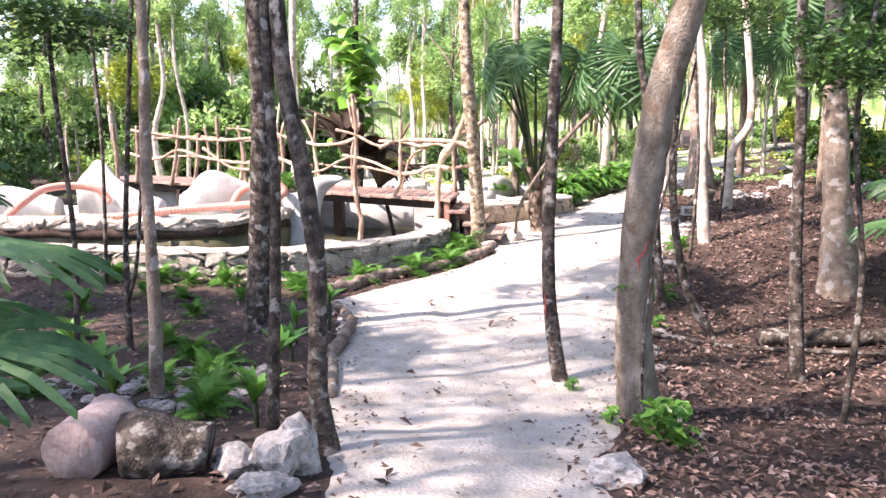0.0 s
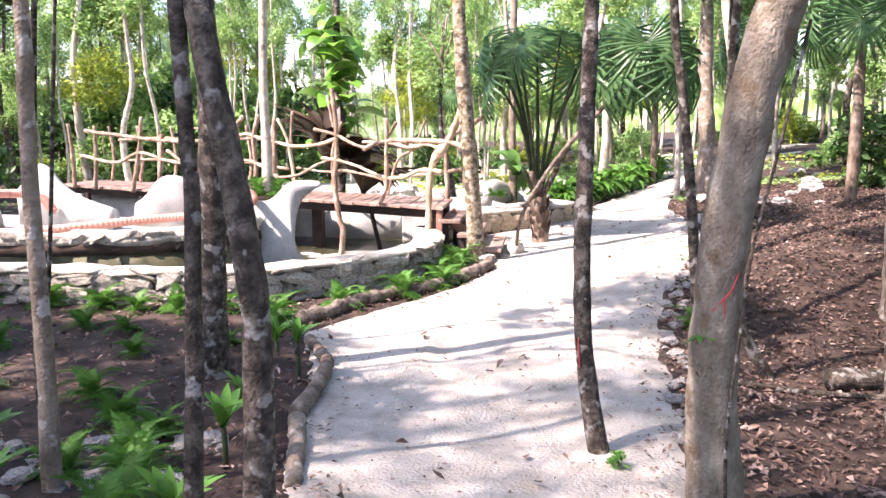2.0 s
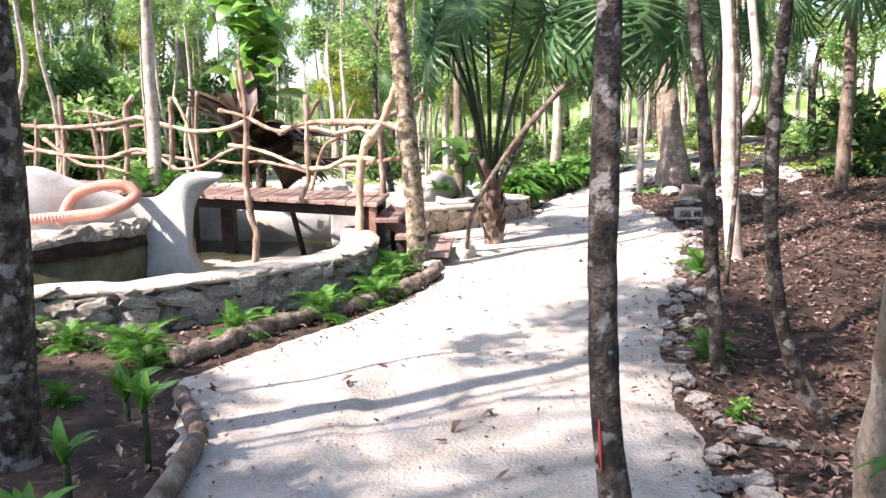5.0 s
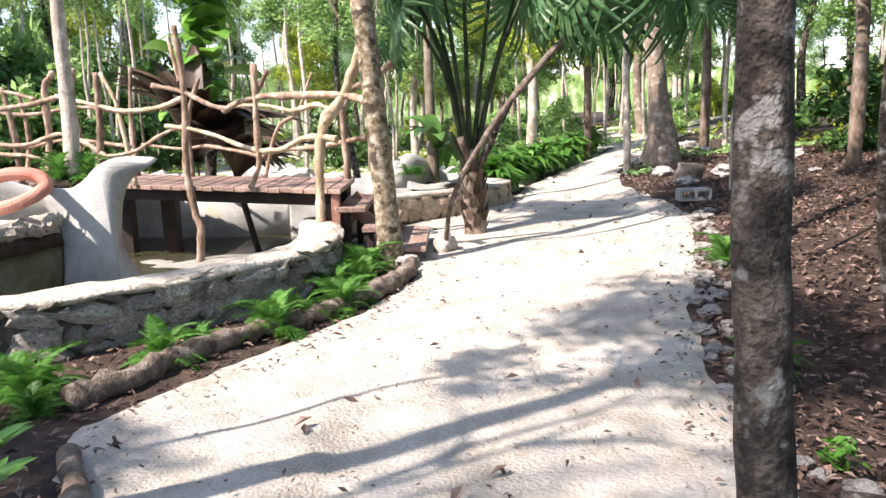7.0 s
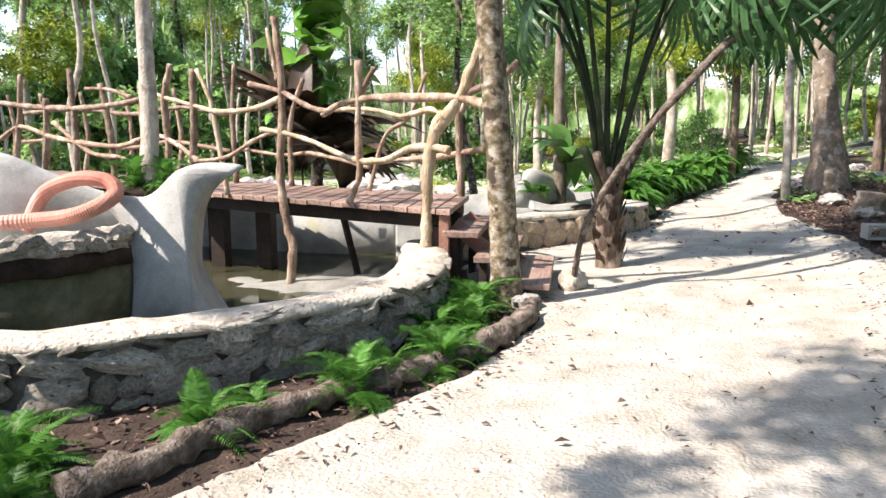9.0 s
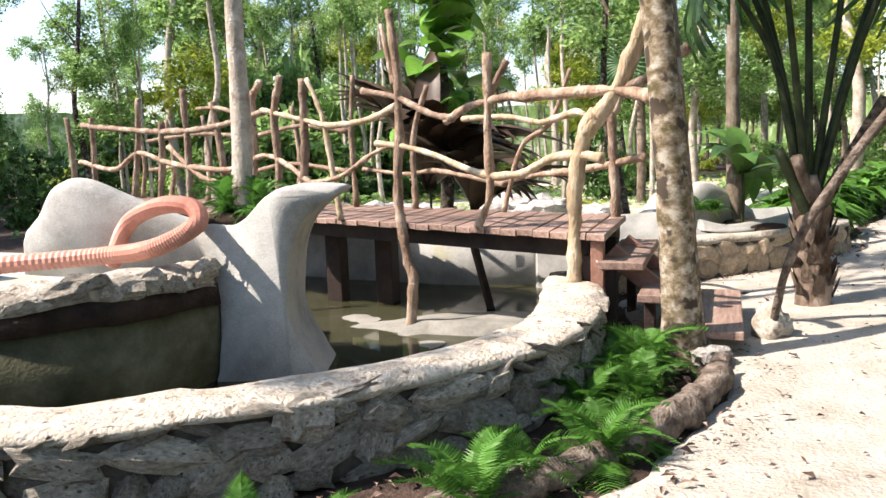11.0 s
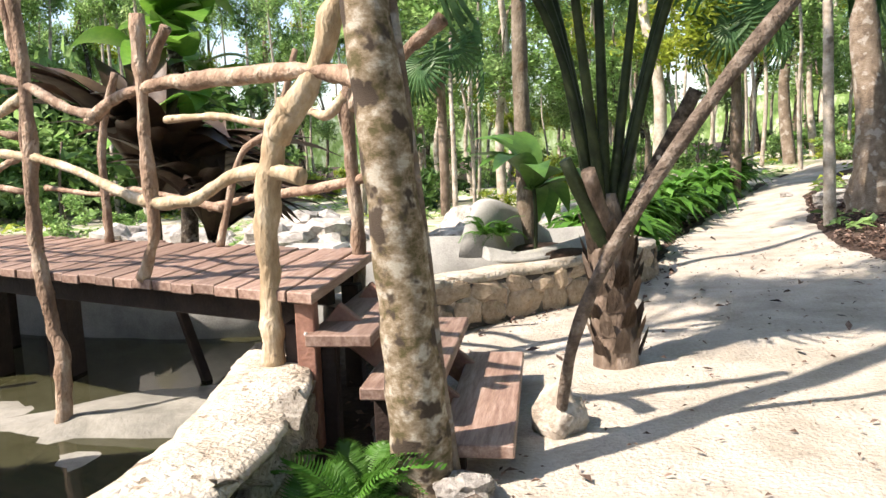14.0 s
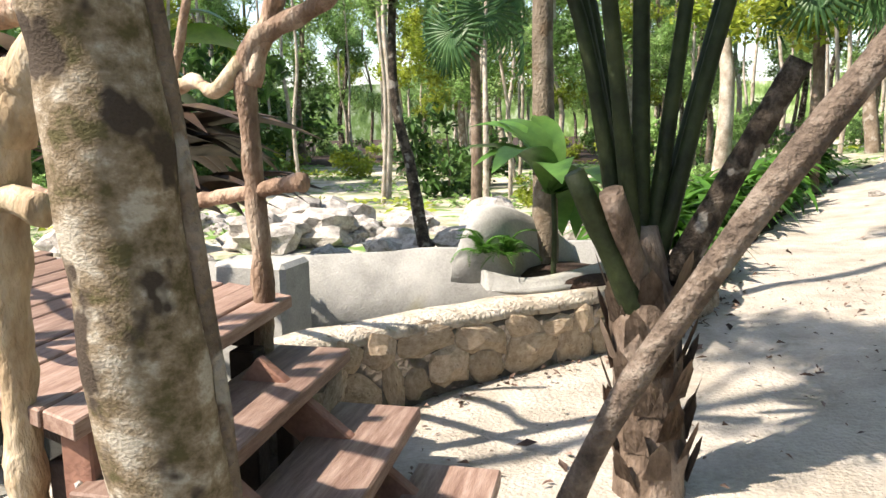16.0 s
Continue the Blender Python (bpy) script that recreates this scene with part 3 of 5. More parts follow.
# ---- plank bridge, steps and branch railings ----
bridge = thing("plank_bridge", "reddish hardwood plank bridge on dark posts over the pool", "bridge", (-0.1, 10.4, 0))
FRONT = Vector((-0.925, 0.380, 0))
ACROSS = Vector((-0.06, 1.33, 0))
for side, z1 in ((0.20, 0.70), (0.66, 0.70), (1.22, 0.70)):
    a = FRONT * 0.12 + ACROSS * (side / 1.33)
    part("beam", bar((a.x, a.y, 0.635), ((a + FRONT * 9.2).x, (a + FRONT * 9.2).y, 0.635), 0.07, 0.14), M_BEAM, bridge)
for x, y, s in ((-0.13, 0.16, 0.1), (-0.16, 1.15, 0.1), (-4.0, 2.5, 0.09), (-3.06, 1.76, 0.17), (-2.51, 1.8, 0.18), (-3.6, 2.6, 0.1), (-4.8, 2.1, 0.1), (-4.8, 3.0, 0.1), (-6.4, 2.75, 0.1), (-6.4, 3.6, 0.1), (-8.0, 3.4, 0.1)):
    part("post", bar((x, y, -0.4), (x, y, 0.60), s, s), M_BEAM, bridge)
part("brace", bar((-1.36, 1.72, -0.3), (-1.5, 1.5, 0.6), 0.06, 0.06), M_BEAM, bridge, "slanting dark pole")
part("prop", tube([(-3.29, 1.03, -0.35), (-3.27, 1.1, 0.1), (-3.22, 1.2, 0.66)], [0.045, 0.04], 9, 0.2, 5), M_BARK, bridge, "grey round log prop", True)
plank_me = []
for k in range(4):
    r = random.Random(k)
    w = 0.148
    o = r.uniform(-0.006, 0.005)
    f0, f1 = Vector((0, 0, 0)) + ACROSS * o, FRONT * w + ACROSS * o
    b0, b1 = ACROSS * (1.05 + 0.02 * k) + Vector((-0.012, 0, 0)), FRONT * w + ACROSS * (1.05 + 0.02 * k)
    plank_me.append(bm_mesh("plank", prism([(f0.x, f0.y), (b0.x, b0.y), (b1.x, b1.y), (f1.x, f1.y)], -0.05, 0, 0.005), M_PLANK))
for i in range(62):
    p = FRONT * (0.152 * i)
    put("plank", plank_me[(i * 7) % 4], bridge, pose(p.x, p.y, 0.757 + 0.004 * math.sin(i * 2.1), 0, 0, 0.15 * math.sin(i * 1.7)))

steps = thing("timber_steps", "three reddish timber steps up to the plank bridge", "steps", (0, 0, 0))
for x0, x1, y0, y1, z in ((-0.15, 0.15, 10.42, 11.72, 0.57), (0.13, 0.46, 10.26, 11.62, 0.385), (0.47, 0.78, 10.12, 11.53, 0.205)):
    part("tread", prism([(x0, y0), (x1, y0), (x1 - 0.05, y1), (x0 - 0.05, y1)], z - 0.055, z, 0.006), M_PLANK, steps)
    for y in (y0 + 0.16, y1 - 0.2):
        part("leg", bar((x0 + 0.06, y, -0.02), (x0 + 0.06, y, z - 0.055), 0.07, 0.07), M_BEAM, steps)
for y in (10.72, 11.3):
    part("stringer", bar((-0.12, y, 0.60), (0.55, y, 0.06), 0.05, 0.14), M_REDBEAM, steps)
end_post = part("end_post", bar((-0.17, 10.52, 0.02), (-0.17, 10.52, 0.70), 0.09, 0.07), M_REDBEAM, steps, "red-brown post with a bolt")
bolt = bmesh.new()
bmesh.ops.create_icosphere(bolt, subdivisions=1, radius=0.012)
part("bolt", bolt, M_ROCK, end_post, "pale bolt head", m=pose(-0.165, 10.48, 0.56))


def stick(parent, pts, r0, r1, pale=False, seg=8):
    ends = pts[0]
    return part("post" if abs(pts[-1][2] - ends[2]) > 0.5 else "rail", tube(pts, [r0 * 1.05, r0 * 0.85, (r0 + r1) * 0.52, r0 * 0.45 + r1 * 0.4, r1], seg, 0.38, 9, 11), M_PALEBRANCH if pale else M_BRANCH, parent, "", True)


front_rail = thing("branch_railing", "railing of crooked peeled branches along the bridge front", "railing", (0, 0, 0))
stick(front_rail, [(-2.32, 11.28, 1.88), (-1.94, 11.13, 1.80), (-1.59, 10.99, 1.65), (-1.34, 10.89, 1.59)], 0.028, 0.033)
stick(front_rail, [(-1.42, 10.93, 1.57), (-1.19, 10.83, 1.67), (-0.91, 10.72, 1.71), (-0.58, 10.59, 1.71), (-0.07, 10.39, 1.70), (0.1, 10.33, 1.67), (0.24, 10.16, 1.62)], 0.03, 0.05)
stick(front_rail, [(-3.75, 11.85, 1.81), (-3.13, 11.61, 1.68), (-2.77, 11.46, 1.61), (-2.29, 11.27, 1.63), (-1.92, 11.12, 1.73)], 0.028, 0.034, True)
stick(front_rail, [(-2.19, 11.23, 1.43), (-1.84, 11.09, 1.39), (-1.52, 10.96, 1.31), (-1.22, 10.85, 1.20), (-0.99, 10.76, 1.15), (-0.73, 10.65, 1.17), (-0.52, 10.57, 1.26), (-0.30, 10.46, 1.29), (-0.1, 10.38, 1.26)], 0.026, 0.042, True)
stick(front_rail, [(-3.22, 11.64, 1.08), (-2.69, 11.43, 1.14), (-2.26, 11.26, 1.33), (-1.95, 11.14, 1.43)], 0.022, 0.026)
stick(front_rail, [(-7.82, 13.47, 1.86), (-6.84, 13.08, 1.77), (-5.86, 12.69, 1.69), (-5.01, 12.35, 1.67), (-4.26, 12.05, 1.72), (-3.7, 11.86, 1.80)], 0.04, 0.035)
stick(front_rail, [(-7.98, 13.53, 1.37), (-6.99, 13.14, 1.25), (-6.33, 12.88, 1.45), (-5.69, 12.62, 1.33), (-5.10, 12.39, 1.26), (-4.35, 12.09, 1.23), (-3.76, 11.86, 1.36), (-3.35, 11.69, 1.24), (-3.06, 11.58, 1.08)], 0.035, 0.028)
stick(front_rail, [(-5.6, 12.6, 1.5), (-4.9, 12.3, 1.15), (-4.3, 12.05, 1.1), (-3.8, 11.85, 1.0)], 0.03, 0.022)
stick(front_rail, [(-4.9, 12.3, 1.9), (-4.5, 12.15, 1.88), (-4.1, 12.0, 1.78)], 0.02, 0.03)
stick(front_rail, [(-1.92, 11.12, -0.3), (-1.82, 11.08, 0.22), (-1.89, 11.11, 0.50), (-1.95, 11.13, 0.98), (-1.91, 11.12, 1.56), (-1.91, 11.12, 2.03), (-1.97, 11.14, 2.5)], 0.048, 0.034)
stick(front_rail, [(-1.94, 11.13, 1.9), (-1.99, 11.14, 2.1), (-2.06, 11.17, 2.4)], 0.03, 0.018)
stick(front_rail, [(-1.15, 10.85, 0.76), (-1.02, 10.77, 1.03), (-1.02, 10.76, 1.51), (-1.01, 10.76, 2.05)], 0.03, 0.036)
stick(front_rail, [(-1.03, 10.8, 1.7), (-0.95, 10.78, 1.85), (-0.86, 10.75, 1.98)], 0.03, 0.03)
stick(front_rail, [(-2.69, 11.45, 0.75), (-2.80, 11.49, 1.39), (-2.86, 11.50, 1.71), (-3.04, 11.57, 2.05)], 0.03, 0.024, True)
stick(front_rail, [(-0.33, 10.49, 0.40), (-0.32, 10.49, 0.76), (-0.30, 10.47, 1.15), (-0.22, 10.44, 1.47), (-0.14, 10.42, 1.55)], 0.052, 0.066, True)
stick(front_rail, [(-0.22, 10.44, 1.42), (-0.01, 10.38, 1.72), (0.09, 10.34, 1.92), (0.22, 10.3, 2.25), (0.3, 10.3, 2.6)], 0.055, 0.04, True)
for pts in ([(-3.59, 11.79, 0.75), (-3.56, 11.78, 1.75), (-3.44, 11.74, 2.12)], [(-3.22, 11.64, 0.75), (-3.11, 11.60, 2.06)], [(-5.21, 12.43, 0.75), (-5.19, 12.42, 2.14)], [(-6.58, 12.98, 0.7), (-6.22, 12.84, 2.11)],
            [(-7.65, 13.40, 0.7), (-7.54, 13.36, 1.95)], [(-4.5, 12.18, 0.74), (-4.62, 12.2, 1.95)], [(-5.9, 12.7, 0.74), (-5.7, 12.62, 1.8)], [(-8.3, 13.7, 0.7), (-8.35, 13.7, 2.0)], [(-4.05, 12.0, 0.74), (-3.95, 11.98, 1.9), (-3.8, 11.93, 2.1)]):
    stick(front_rail, [pts[0], ((Vector(pts[0]) + Vector(pts[1])) / 2 + Vector((0.03, 0, 0)))[:], *pts[1:]], 0.045, 0.038)

back_rail = thing("branch_railing", "railing of crooked peeled branches along the bridge back", "railing", (0, 0, 0))
stick(back_rail, [(-1.88, 12.55, 1.65), (-1.35, 12.3, 1.64), (-0.99, 12.1, 1.57), (-0.76, 11.98, 1.60), (-0.59, 11.85, 1.63), (-0.40, 11.68, 1.58), (-0.27, 11.66, 1.68)], 0.028, 0.036, True)
stick(back_rail, [(-3.3, 13.1, 1.17), (-2.7, 12.9, 1.11), (-2.27, 12.7, 1.14), (-1.8, 12.5, 1.08), (-1.4, 12.35, 1.0)], 0.024, 0.03)
stick(back_rail, [(-1.53, 12.42, 1.01), (-1.07, 12.2, 1.09), (-0.57, 11.9, 1.14), (-0.1, 11.6, 1.22), (0.02, 11.52, 1.24)], 0.026, 0.042)
stick(back_rail, [(-1.37, 12.2, 0.75), (-1.18, 12.2, 1.35), (-0.88, 12.1, 1.56), (-0.67, 11.99, 2.01)], 0.028, 0.02)
stick(back_rail, [(-3.3, 12.9, 0.75), (-3.35, 12.95, 1.56), (-3.3, 12.95, 2.2)], 0.034, 0.028)
stick(back_rail, [(-2.45, 12.6, 0.75), (-2.45, 12.62, 1.5), (-2.25, 12.55, 2.0)], 0.034, 0.028)
stick(back_rail, [(-0.27, 11.66, 0.3), (-0.24, 11.68, 0.83), (-0.26, 11.68, 1.28), (-0.26, 11.68, 1.68), (-0.15, 11.68, 1.80), (0.03, 11.66, 1.87), (0.2, 11.6, 1.97), (0.34, 11.55, 2.06)], 0.046, 0.042)
stick(back_rail, [(-0.25, 11.68, 1.6), (-0.15, 11.68, 1.85), (-0.02, 11.65, 2.15), (0.02, 11.6, 2.5)], 0.04, 0.034)
stick(back_rail, [(-3.4, 12.95, 1.6), (-4.3, 13.4, 1.7), (-5.3, 13.8, 1.62), (-6.5, 14.3, 1.7), (-8, 14.9, 1.65)], 0.03, 0.03)
stick(back_rail, [(-3.4, 12.95, 1.15), (-4.5, 13.45, 1.25), (-5.5, 13.9, 1.15), (-6.8, 14.4, 1.25), (-8, 14.9, 1.2)], 0.028, 0.03)
for x in (-4.4, -5.4, -6.4, -7.4, -8.3):
    y = 10.4 + 0.41 * (-0.1 - x) + 1.3
    stick(back_rail, [(x, y - 0.05, 0.74), (x + 0.05, y, 1.3), (x - 0.03, y, 1.95)], 0.04, 0.03)

# ---- trees ----
crown_me = []
for k in range(5):
    v, f = leaf_cloud(2600, (0, 0, 0), (1.6, 1.6, 1.2), 0.17, seed=20 + k, clumps=26)
    crown_me.append(np_mesh("crown", v, f, M_LEAF if k < 4 else M_LEAFYEL))
dark_crown_me = []
for k in range(2):
    v, f = leaf_cloud(2200, (0, 0, 0), (1.3, 1.3, 0.8), 0.13, seed=40 + k, clumps=22)
    dark_crown_me.append(np_mesh("crown", v, f, M_LEAFDARK))
limb_me = [bm_mesh("limb", tube([(0, 0, 0), (0.25, 0.05, 0.5), (0.6, 0.0, 0.9), (0.9 + 0.2 * k, 0.1, 1.5)], [0.035, 0.02, 0.008], 6, 0.2, 4), M_BARK, True) for k in range(2)]


def near_tree(name, label, pts, r0, r1, bark, crowns, flare=1.35, seg=14, group=""):
    """A single tree: fitted trunk line from its foot, limbs and small-leaved crown masses high up."""
    foot = Vector(pts[0])
    ob = thing(name, label, "tree", foot, group=group)
    rel = [tuple(Vector(p) - foot) for p in pts]
    rel = [(rel[0][0], rel[0][1], -0.15)] + [(rel[0][0], rel[0][1], 0.03)] + rel[1:]
    part("trunk", tube(rel, [r0 * flare, r0 * (0.35 + 0.65 * flare)] + [r0 + (r1 - r0) * i / (len(rel) - 3) for i in range(len(rel) - 2)], seg, 0.16, 7, 6), bark, ob, "", True)
    top = Vector(rel[-1])
    for i in range(3):
        put("limb", limb_me[i % 2], ob, Matrix.Translation(top * (0.72 + 0.09 * i)) @ pose(0, 0, 0, 0, 0, 130 * i + 37 * len(label)))
    for i, (dx, dy, dz, s) in enumerate(crowns):
        put("crown", crown_me[(i + len(label)) % 4], ob, Matrix.Translation(top + Vector((dx, dy, dz))) @ pose(0, 0, 0, 0, 0, 77 * i) @ Matrix.Diagonal((s, s, s, 1)))
    return ob


tan_tree = near_tree("tree", "leaning tan-barked tree with a red mark beside the path", [(2.55, 3.15, -0.02), (2.5, 3.12, 0.5), (2.49, 3.08, 1.06), (2.53, 3.05, 1.62), (2.61, 3.01, 2.19), (2.75, 2.98, 2.75), (3.05, 3.0, 4.2), (3.2, 3.1, 6.2)], 0.124, 0.09, M_BARKTAN, [(0.3, 0.3, 0.4, 0.9)])
part("vine", tube([(0.02, -0.15, -0.05), (-0.0, -0.155, 0.5), (0.03, -0.185, 1.0), (0.06, -0.2, 1.4), (0.14, -0.19, 1.8), (0.25, -0.17, 2.4)], [0.009, 0.007], 6, 0.2, 6), M_BARKDARK, tan_tree, "thin dark climbing vine stem", True)
part("knot", rock_bm((0.10, 0.05, 0.08), 4, 2, 0.4), M_BARKDARK, tan_tree, "dark peeled bark patch", True, pose(-0.1, -0.115, 0.78))
for q in range(5):
    part("sprig_leaf", prism([(0, 0), (0.018, 0.04), (0.0, 0.10), (-0.018, 0.04)], -0.001, 0.001, 0), M_BROAD, tan_tree, "", m=pose(-0.14, -0.13, 0.98, -35 + 9 * q, 10, 70 + 50 * q))
near_tree("tree", "slim dark knobbly tree standing in the sandy path", [(1.98, 3.82, -0.03), (1.89, 3.91, 0.55), (1.86, 3.98, 1.15), (1.87, 4.06, 1.75), (1.88, 4.14, 2.35), (1.89, 4.21, 2.95), (1.92, 4.4, 5.6)], 0.054, 0.04, M_BARKDARK, [(0.2, 0, 0.3, 0.7)])
near_tree("tree", "grey-blotched tree in the planting bed", [(-1.0, 4.82, -0.02), (-0.97, 4.82, 0.51), (-0.93, 4.82, 1.07), (-0.91, 4.82, 1.63), (-0.89, 4.82, 2.19), (-0.9, 4.82, 2.75), (-1.0, 4.9, 5.8)], 0.122, 0.07, M_BARKDARK, [(-0.3, 0, 0.2, 0.8)])
near_tree("tree", "slim mottled tree beside the planting bed rocks", [(0.47, 1.73, 0.24), (0.49, 1.73, 0.72), (0.51, 1.74, 1.06), (0.52, 1.75, 1.4), (0.53, 1.76, 1.75), (0.51, 1.77, 2.1), (0.42, 1.85, 4.8)], 0.034, 0.026, M_BARKDARK, [])
near_tree("tree", "curved dark mottled tree at the path edge", [(0.83, 1.61, 0.27), (0.78, 1.64, 0.6), (0.78, 1.66, 1.0), (0.78, 1.68, 1.27), (0.74, 1.7, 1.55), (0.67, 1.73, 1.9), (0.60, 1.75, 2.25), (0.56, 1.79, 2.64), (0.4, 1.9, 5.2)], 0.054, 0.042, M_BARKDARK, [])
near_tree("tree", "slim grey tree in the fern bed", [(-0.79, 2.64, 0.09), (-0.78, 2.65, 0.61), (-0.78, 2.66, 1.11), (-0.78, 2.66, 1.6), (-0.77, 2.67, 2.1), (-0.75, 2.67, 2.6), (-0.8, 2.8, 5.4)], 0.045, 0.032, M_BARK, [])
forked = near_tree("tree", "thin forked dark sapling in the fern bed", [(-1.85, 3.96, 0.0), (-1.87, 4.0, 0.5), (-1.84, 4.0, 1.1), (-1.76, 4.0, 1.9), (-1.62, 4.0, 3.2), (-1.5, 4.1, 4.6)], 0.027, 0.016, M_BARKDARK, [])
part("fork", tube([(-0.02, 0.02, 0.4), (0.12, 0.0, 0.8), (0.2, 0.02, 1.5), (0.34, 0.0, 2.6), (0.5, 0.0, 3.8)], [0.018, 0.01], 8, 0.15, 6), M_BARKDARK, forked, "thin side stem", True)
tree_c = near_tree("tree", "lichen-mottled tree beside the timber steps with a thin vine", [(0.43, 10.1, 0.03), (0.41, 10.05, 0.5), (0.385, 10.04, 0.92), (0.365, 10.02, 1.22), (0.34, 10.01, 1.53), (0.31, 10.0, 1.84), (0.2, 10.1, 3.2), (0.1, 10.3, 6.0)], 0.108, 0.085, M_BARKC, [(0, 0.3, 0.5, 0.9)])
part("vine", tube([(0.13, 0.0, 0.0), (0.075, -0.02, 0.5), (0.045, -0.02, 0.9), (-0.005, -0.04, 1.5), (-0.035, -0.06, 1.85), (-0.15, 0.05, 3.1)], [0.022, 0.02], 8, 0.2), M_BARK, tree_c, "thin climbing vine stem", True)
near_tree("tree", "dark slim tree wrapped in a knotted vine", [(2.99, 6.75, -0.05), (2.93, 6.75, 0.53), (2.87, 6.74, 1.15), (2.8, 6.74, 1.77), (2.72, 6.74, 2.39), (2.64, 6.74, 3.0), (2.5, 6.9, 5.5)], 0.05, 0.038, M_BARKDARK, [(0.3, 0, 0.3, 0.7)])
near_tree("tree", "thin upright tree on the leafy bank", [(3.95, 4.67, -0.16), (3.91, 4.73, 0.56), (3.89, 4.79, 1.17), (3.89, 4.85, 1.78), (3.88, 4.91, 2.39), (3.86, 4.97, 3.0), (3.8, 5.1, 6)], 0.054, 0.04, M_BARKDARK, [(0.2, 0, 0, 0.7)])
near_tree("tree", "grey flared tree on the leafy bank", [(5.04, 7.4, 0.03), (4.99, 7.6, 1.3), (4.91, 7.9, 3.3), (4.9, 8.2, 6.5)], 0.15, 0.08, M_BARK, [(0, 0, 0.3, 0.9)], flare=2.0)
near_tree("tree", "thin bowed sapling on the leafy bank", [(3.42, 5.92, -0.18), (3.18, 5.87, 0.28), (3.02, 5.82, 0.92), (2.96, 5.76, 1.55), (2.97, 5.71, 2.18), (2.98, 5.66, 2.82), (3.05, 5.7, 4.8)], 0.043, 0.03, M_BARKDARK, [])
near_tree("tree", "pale tree on the bank beside the path", [(3.8, 9.45, 0.24), (3.74, 9.62, 1.28), (3.74, 9.85, 2.57), (3.6, 10.0, 3.8), (3.6, 10.2, 6)], 0.075, 0.045, M_BARKPALE, [(0.3, 0.3, 0.2, 0.8)])
near_tree("tree", "crooked pale tree on the bank", [(4.65, 12.88, 0.35), (4.71, 13.10, 1.44), (5.05, 13.29, 2.16), (4.89, 13.60, 4.22), (4.9, 13.8, 6)], 0.08, 0.05, M_BARKPALE, [(0.2, 0, 0.2, 0.8)])
near_tree("tree", "tall pale tree growing out of the cement planter", [(-2.52, 9.78, 0.9), (-2.54, 9.85, 1.8), (-2.56, 9.9, 2.8), (-2.5, 10.1, 6.5)], 0.068, 0.05, M_BARKPALE, [(0, 0.2, 0.3, 0.8)], flare=1.15)
near_tree("tree", "flared-root tree beside the far path", [(4.75, 17.6, 0.3), (4.7, 17.7, 1.5), (4.6, 17.9, 3.0), (4.6, 18.2, 6.5)], 0.2, 0.12, M_BARK, [(0, 0, 0.2, 0.9)], flare=2.6)
near_tree("tree", "thin pale tree beside the far path", [(3.97, 16.9, 0.3), (3.95, 17.0, 2.0), (3.9, 17.2, 5.5)], 0.06, 0.04, M_BARKPALE, [(0, 0, 0.2, 0.6)])
near_tree("tree", "brown-barked tree in the planted basin", [(0.62, 14.1, 0.35), (0.6, 14.15, 1.4), (0.58, 14.25, 2.6), (0.6, 14.6, 6.0)], 0.075, 0.055, M_BARKTAN, [(0, 0.2, 0.2, 0.8)])
near_tree("tree", "thin dark sapling among pale rocks", [(-0.9, 16.6, 0.2), (-1.05, 16.7, 1.0), (-1.25, 16.8, 2.0), (-1.2, 17, 4.2)], 0.06, 0.03, M_BARKDARK, [(0, 0, -0.8, 0.7)])

# the forest around: a few kinds, each copied
pole_me = []
for k in range(6):
    r = random.Random(100 + k)
    a = [(0, 0, -0.3)] + [(r.uniform(-0.28, 0.28), r.uniform(-0.28, 0.28), z) for z in (1.6, 3.2, 5.2, 7.6)]
    pole_me.append(bm_mesh("trunk", tube(a, [0.12 + 0.02 * (k % 3), 0.085, 0.065, 0.03], 8, 0.15, 4), (M_BARKPALE, M_BARK, M_BARKPALE, M_BARKTAN, M_BARKPALE, M_BARKDARK)[k], True))
kinds = []
for k in range(6):
    ob = thing("forest_tree", ("pale slender forest tree", "grey slender forest tree", "pale bowed forest tree", "tan slender forest tree", "pale thin forest tree", "dark thin forest tree")[k] + " with an open leafy crown", "tree", (-14 - 2.2 * k, 9 + 3.1 * k, 0), group="forest trees")
    put("trunk", pole_me[k], ob)
    for i in range(4):
        r = random.Random(10 * k + i)
        put("limb", limb_me[i % 2], ob, pose(0, 0, 2.4 + 1.1 * i, 0, 0, 100 * i + 40 * k))
        put("crown", crown_me[(i + k) % 5], ob, Matrix.Translation((r.uniform(-0.9, 0.9), r.uniform(-0.9, 0.9), 2.6 + 1.5 * i)) @ Matrix.Diagonal((0.72, 0.72, 0.68, 1)))
    kinds.append(ob)
r = random.Random(5)
spots_taken = []
made = 0
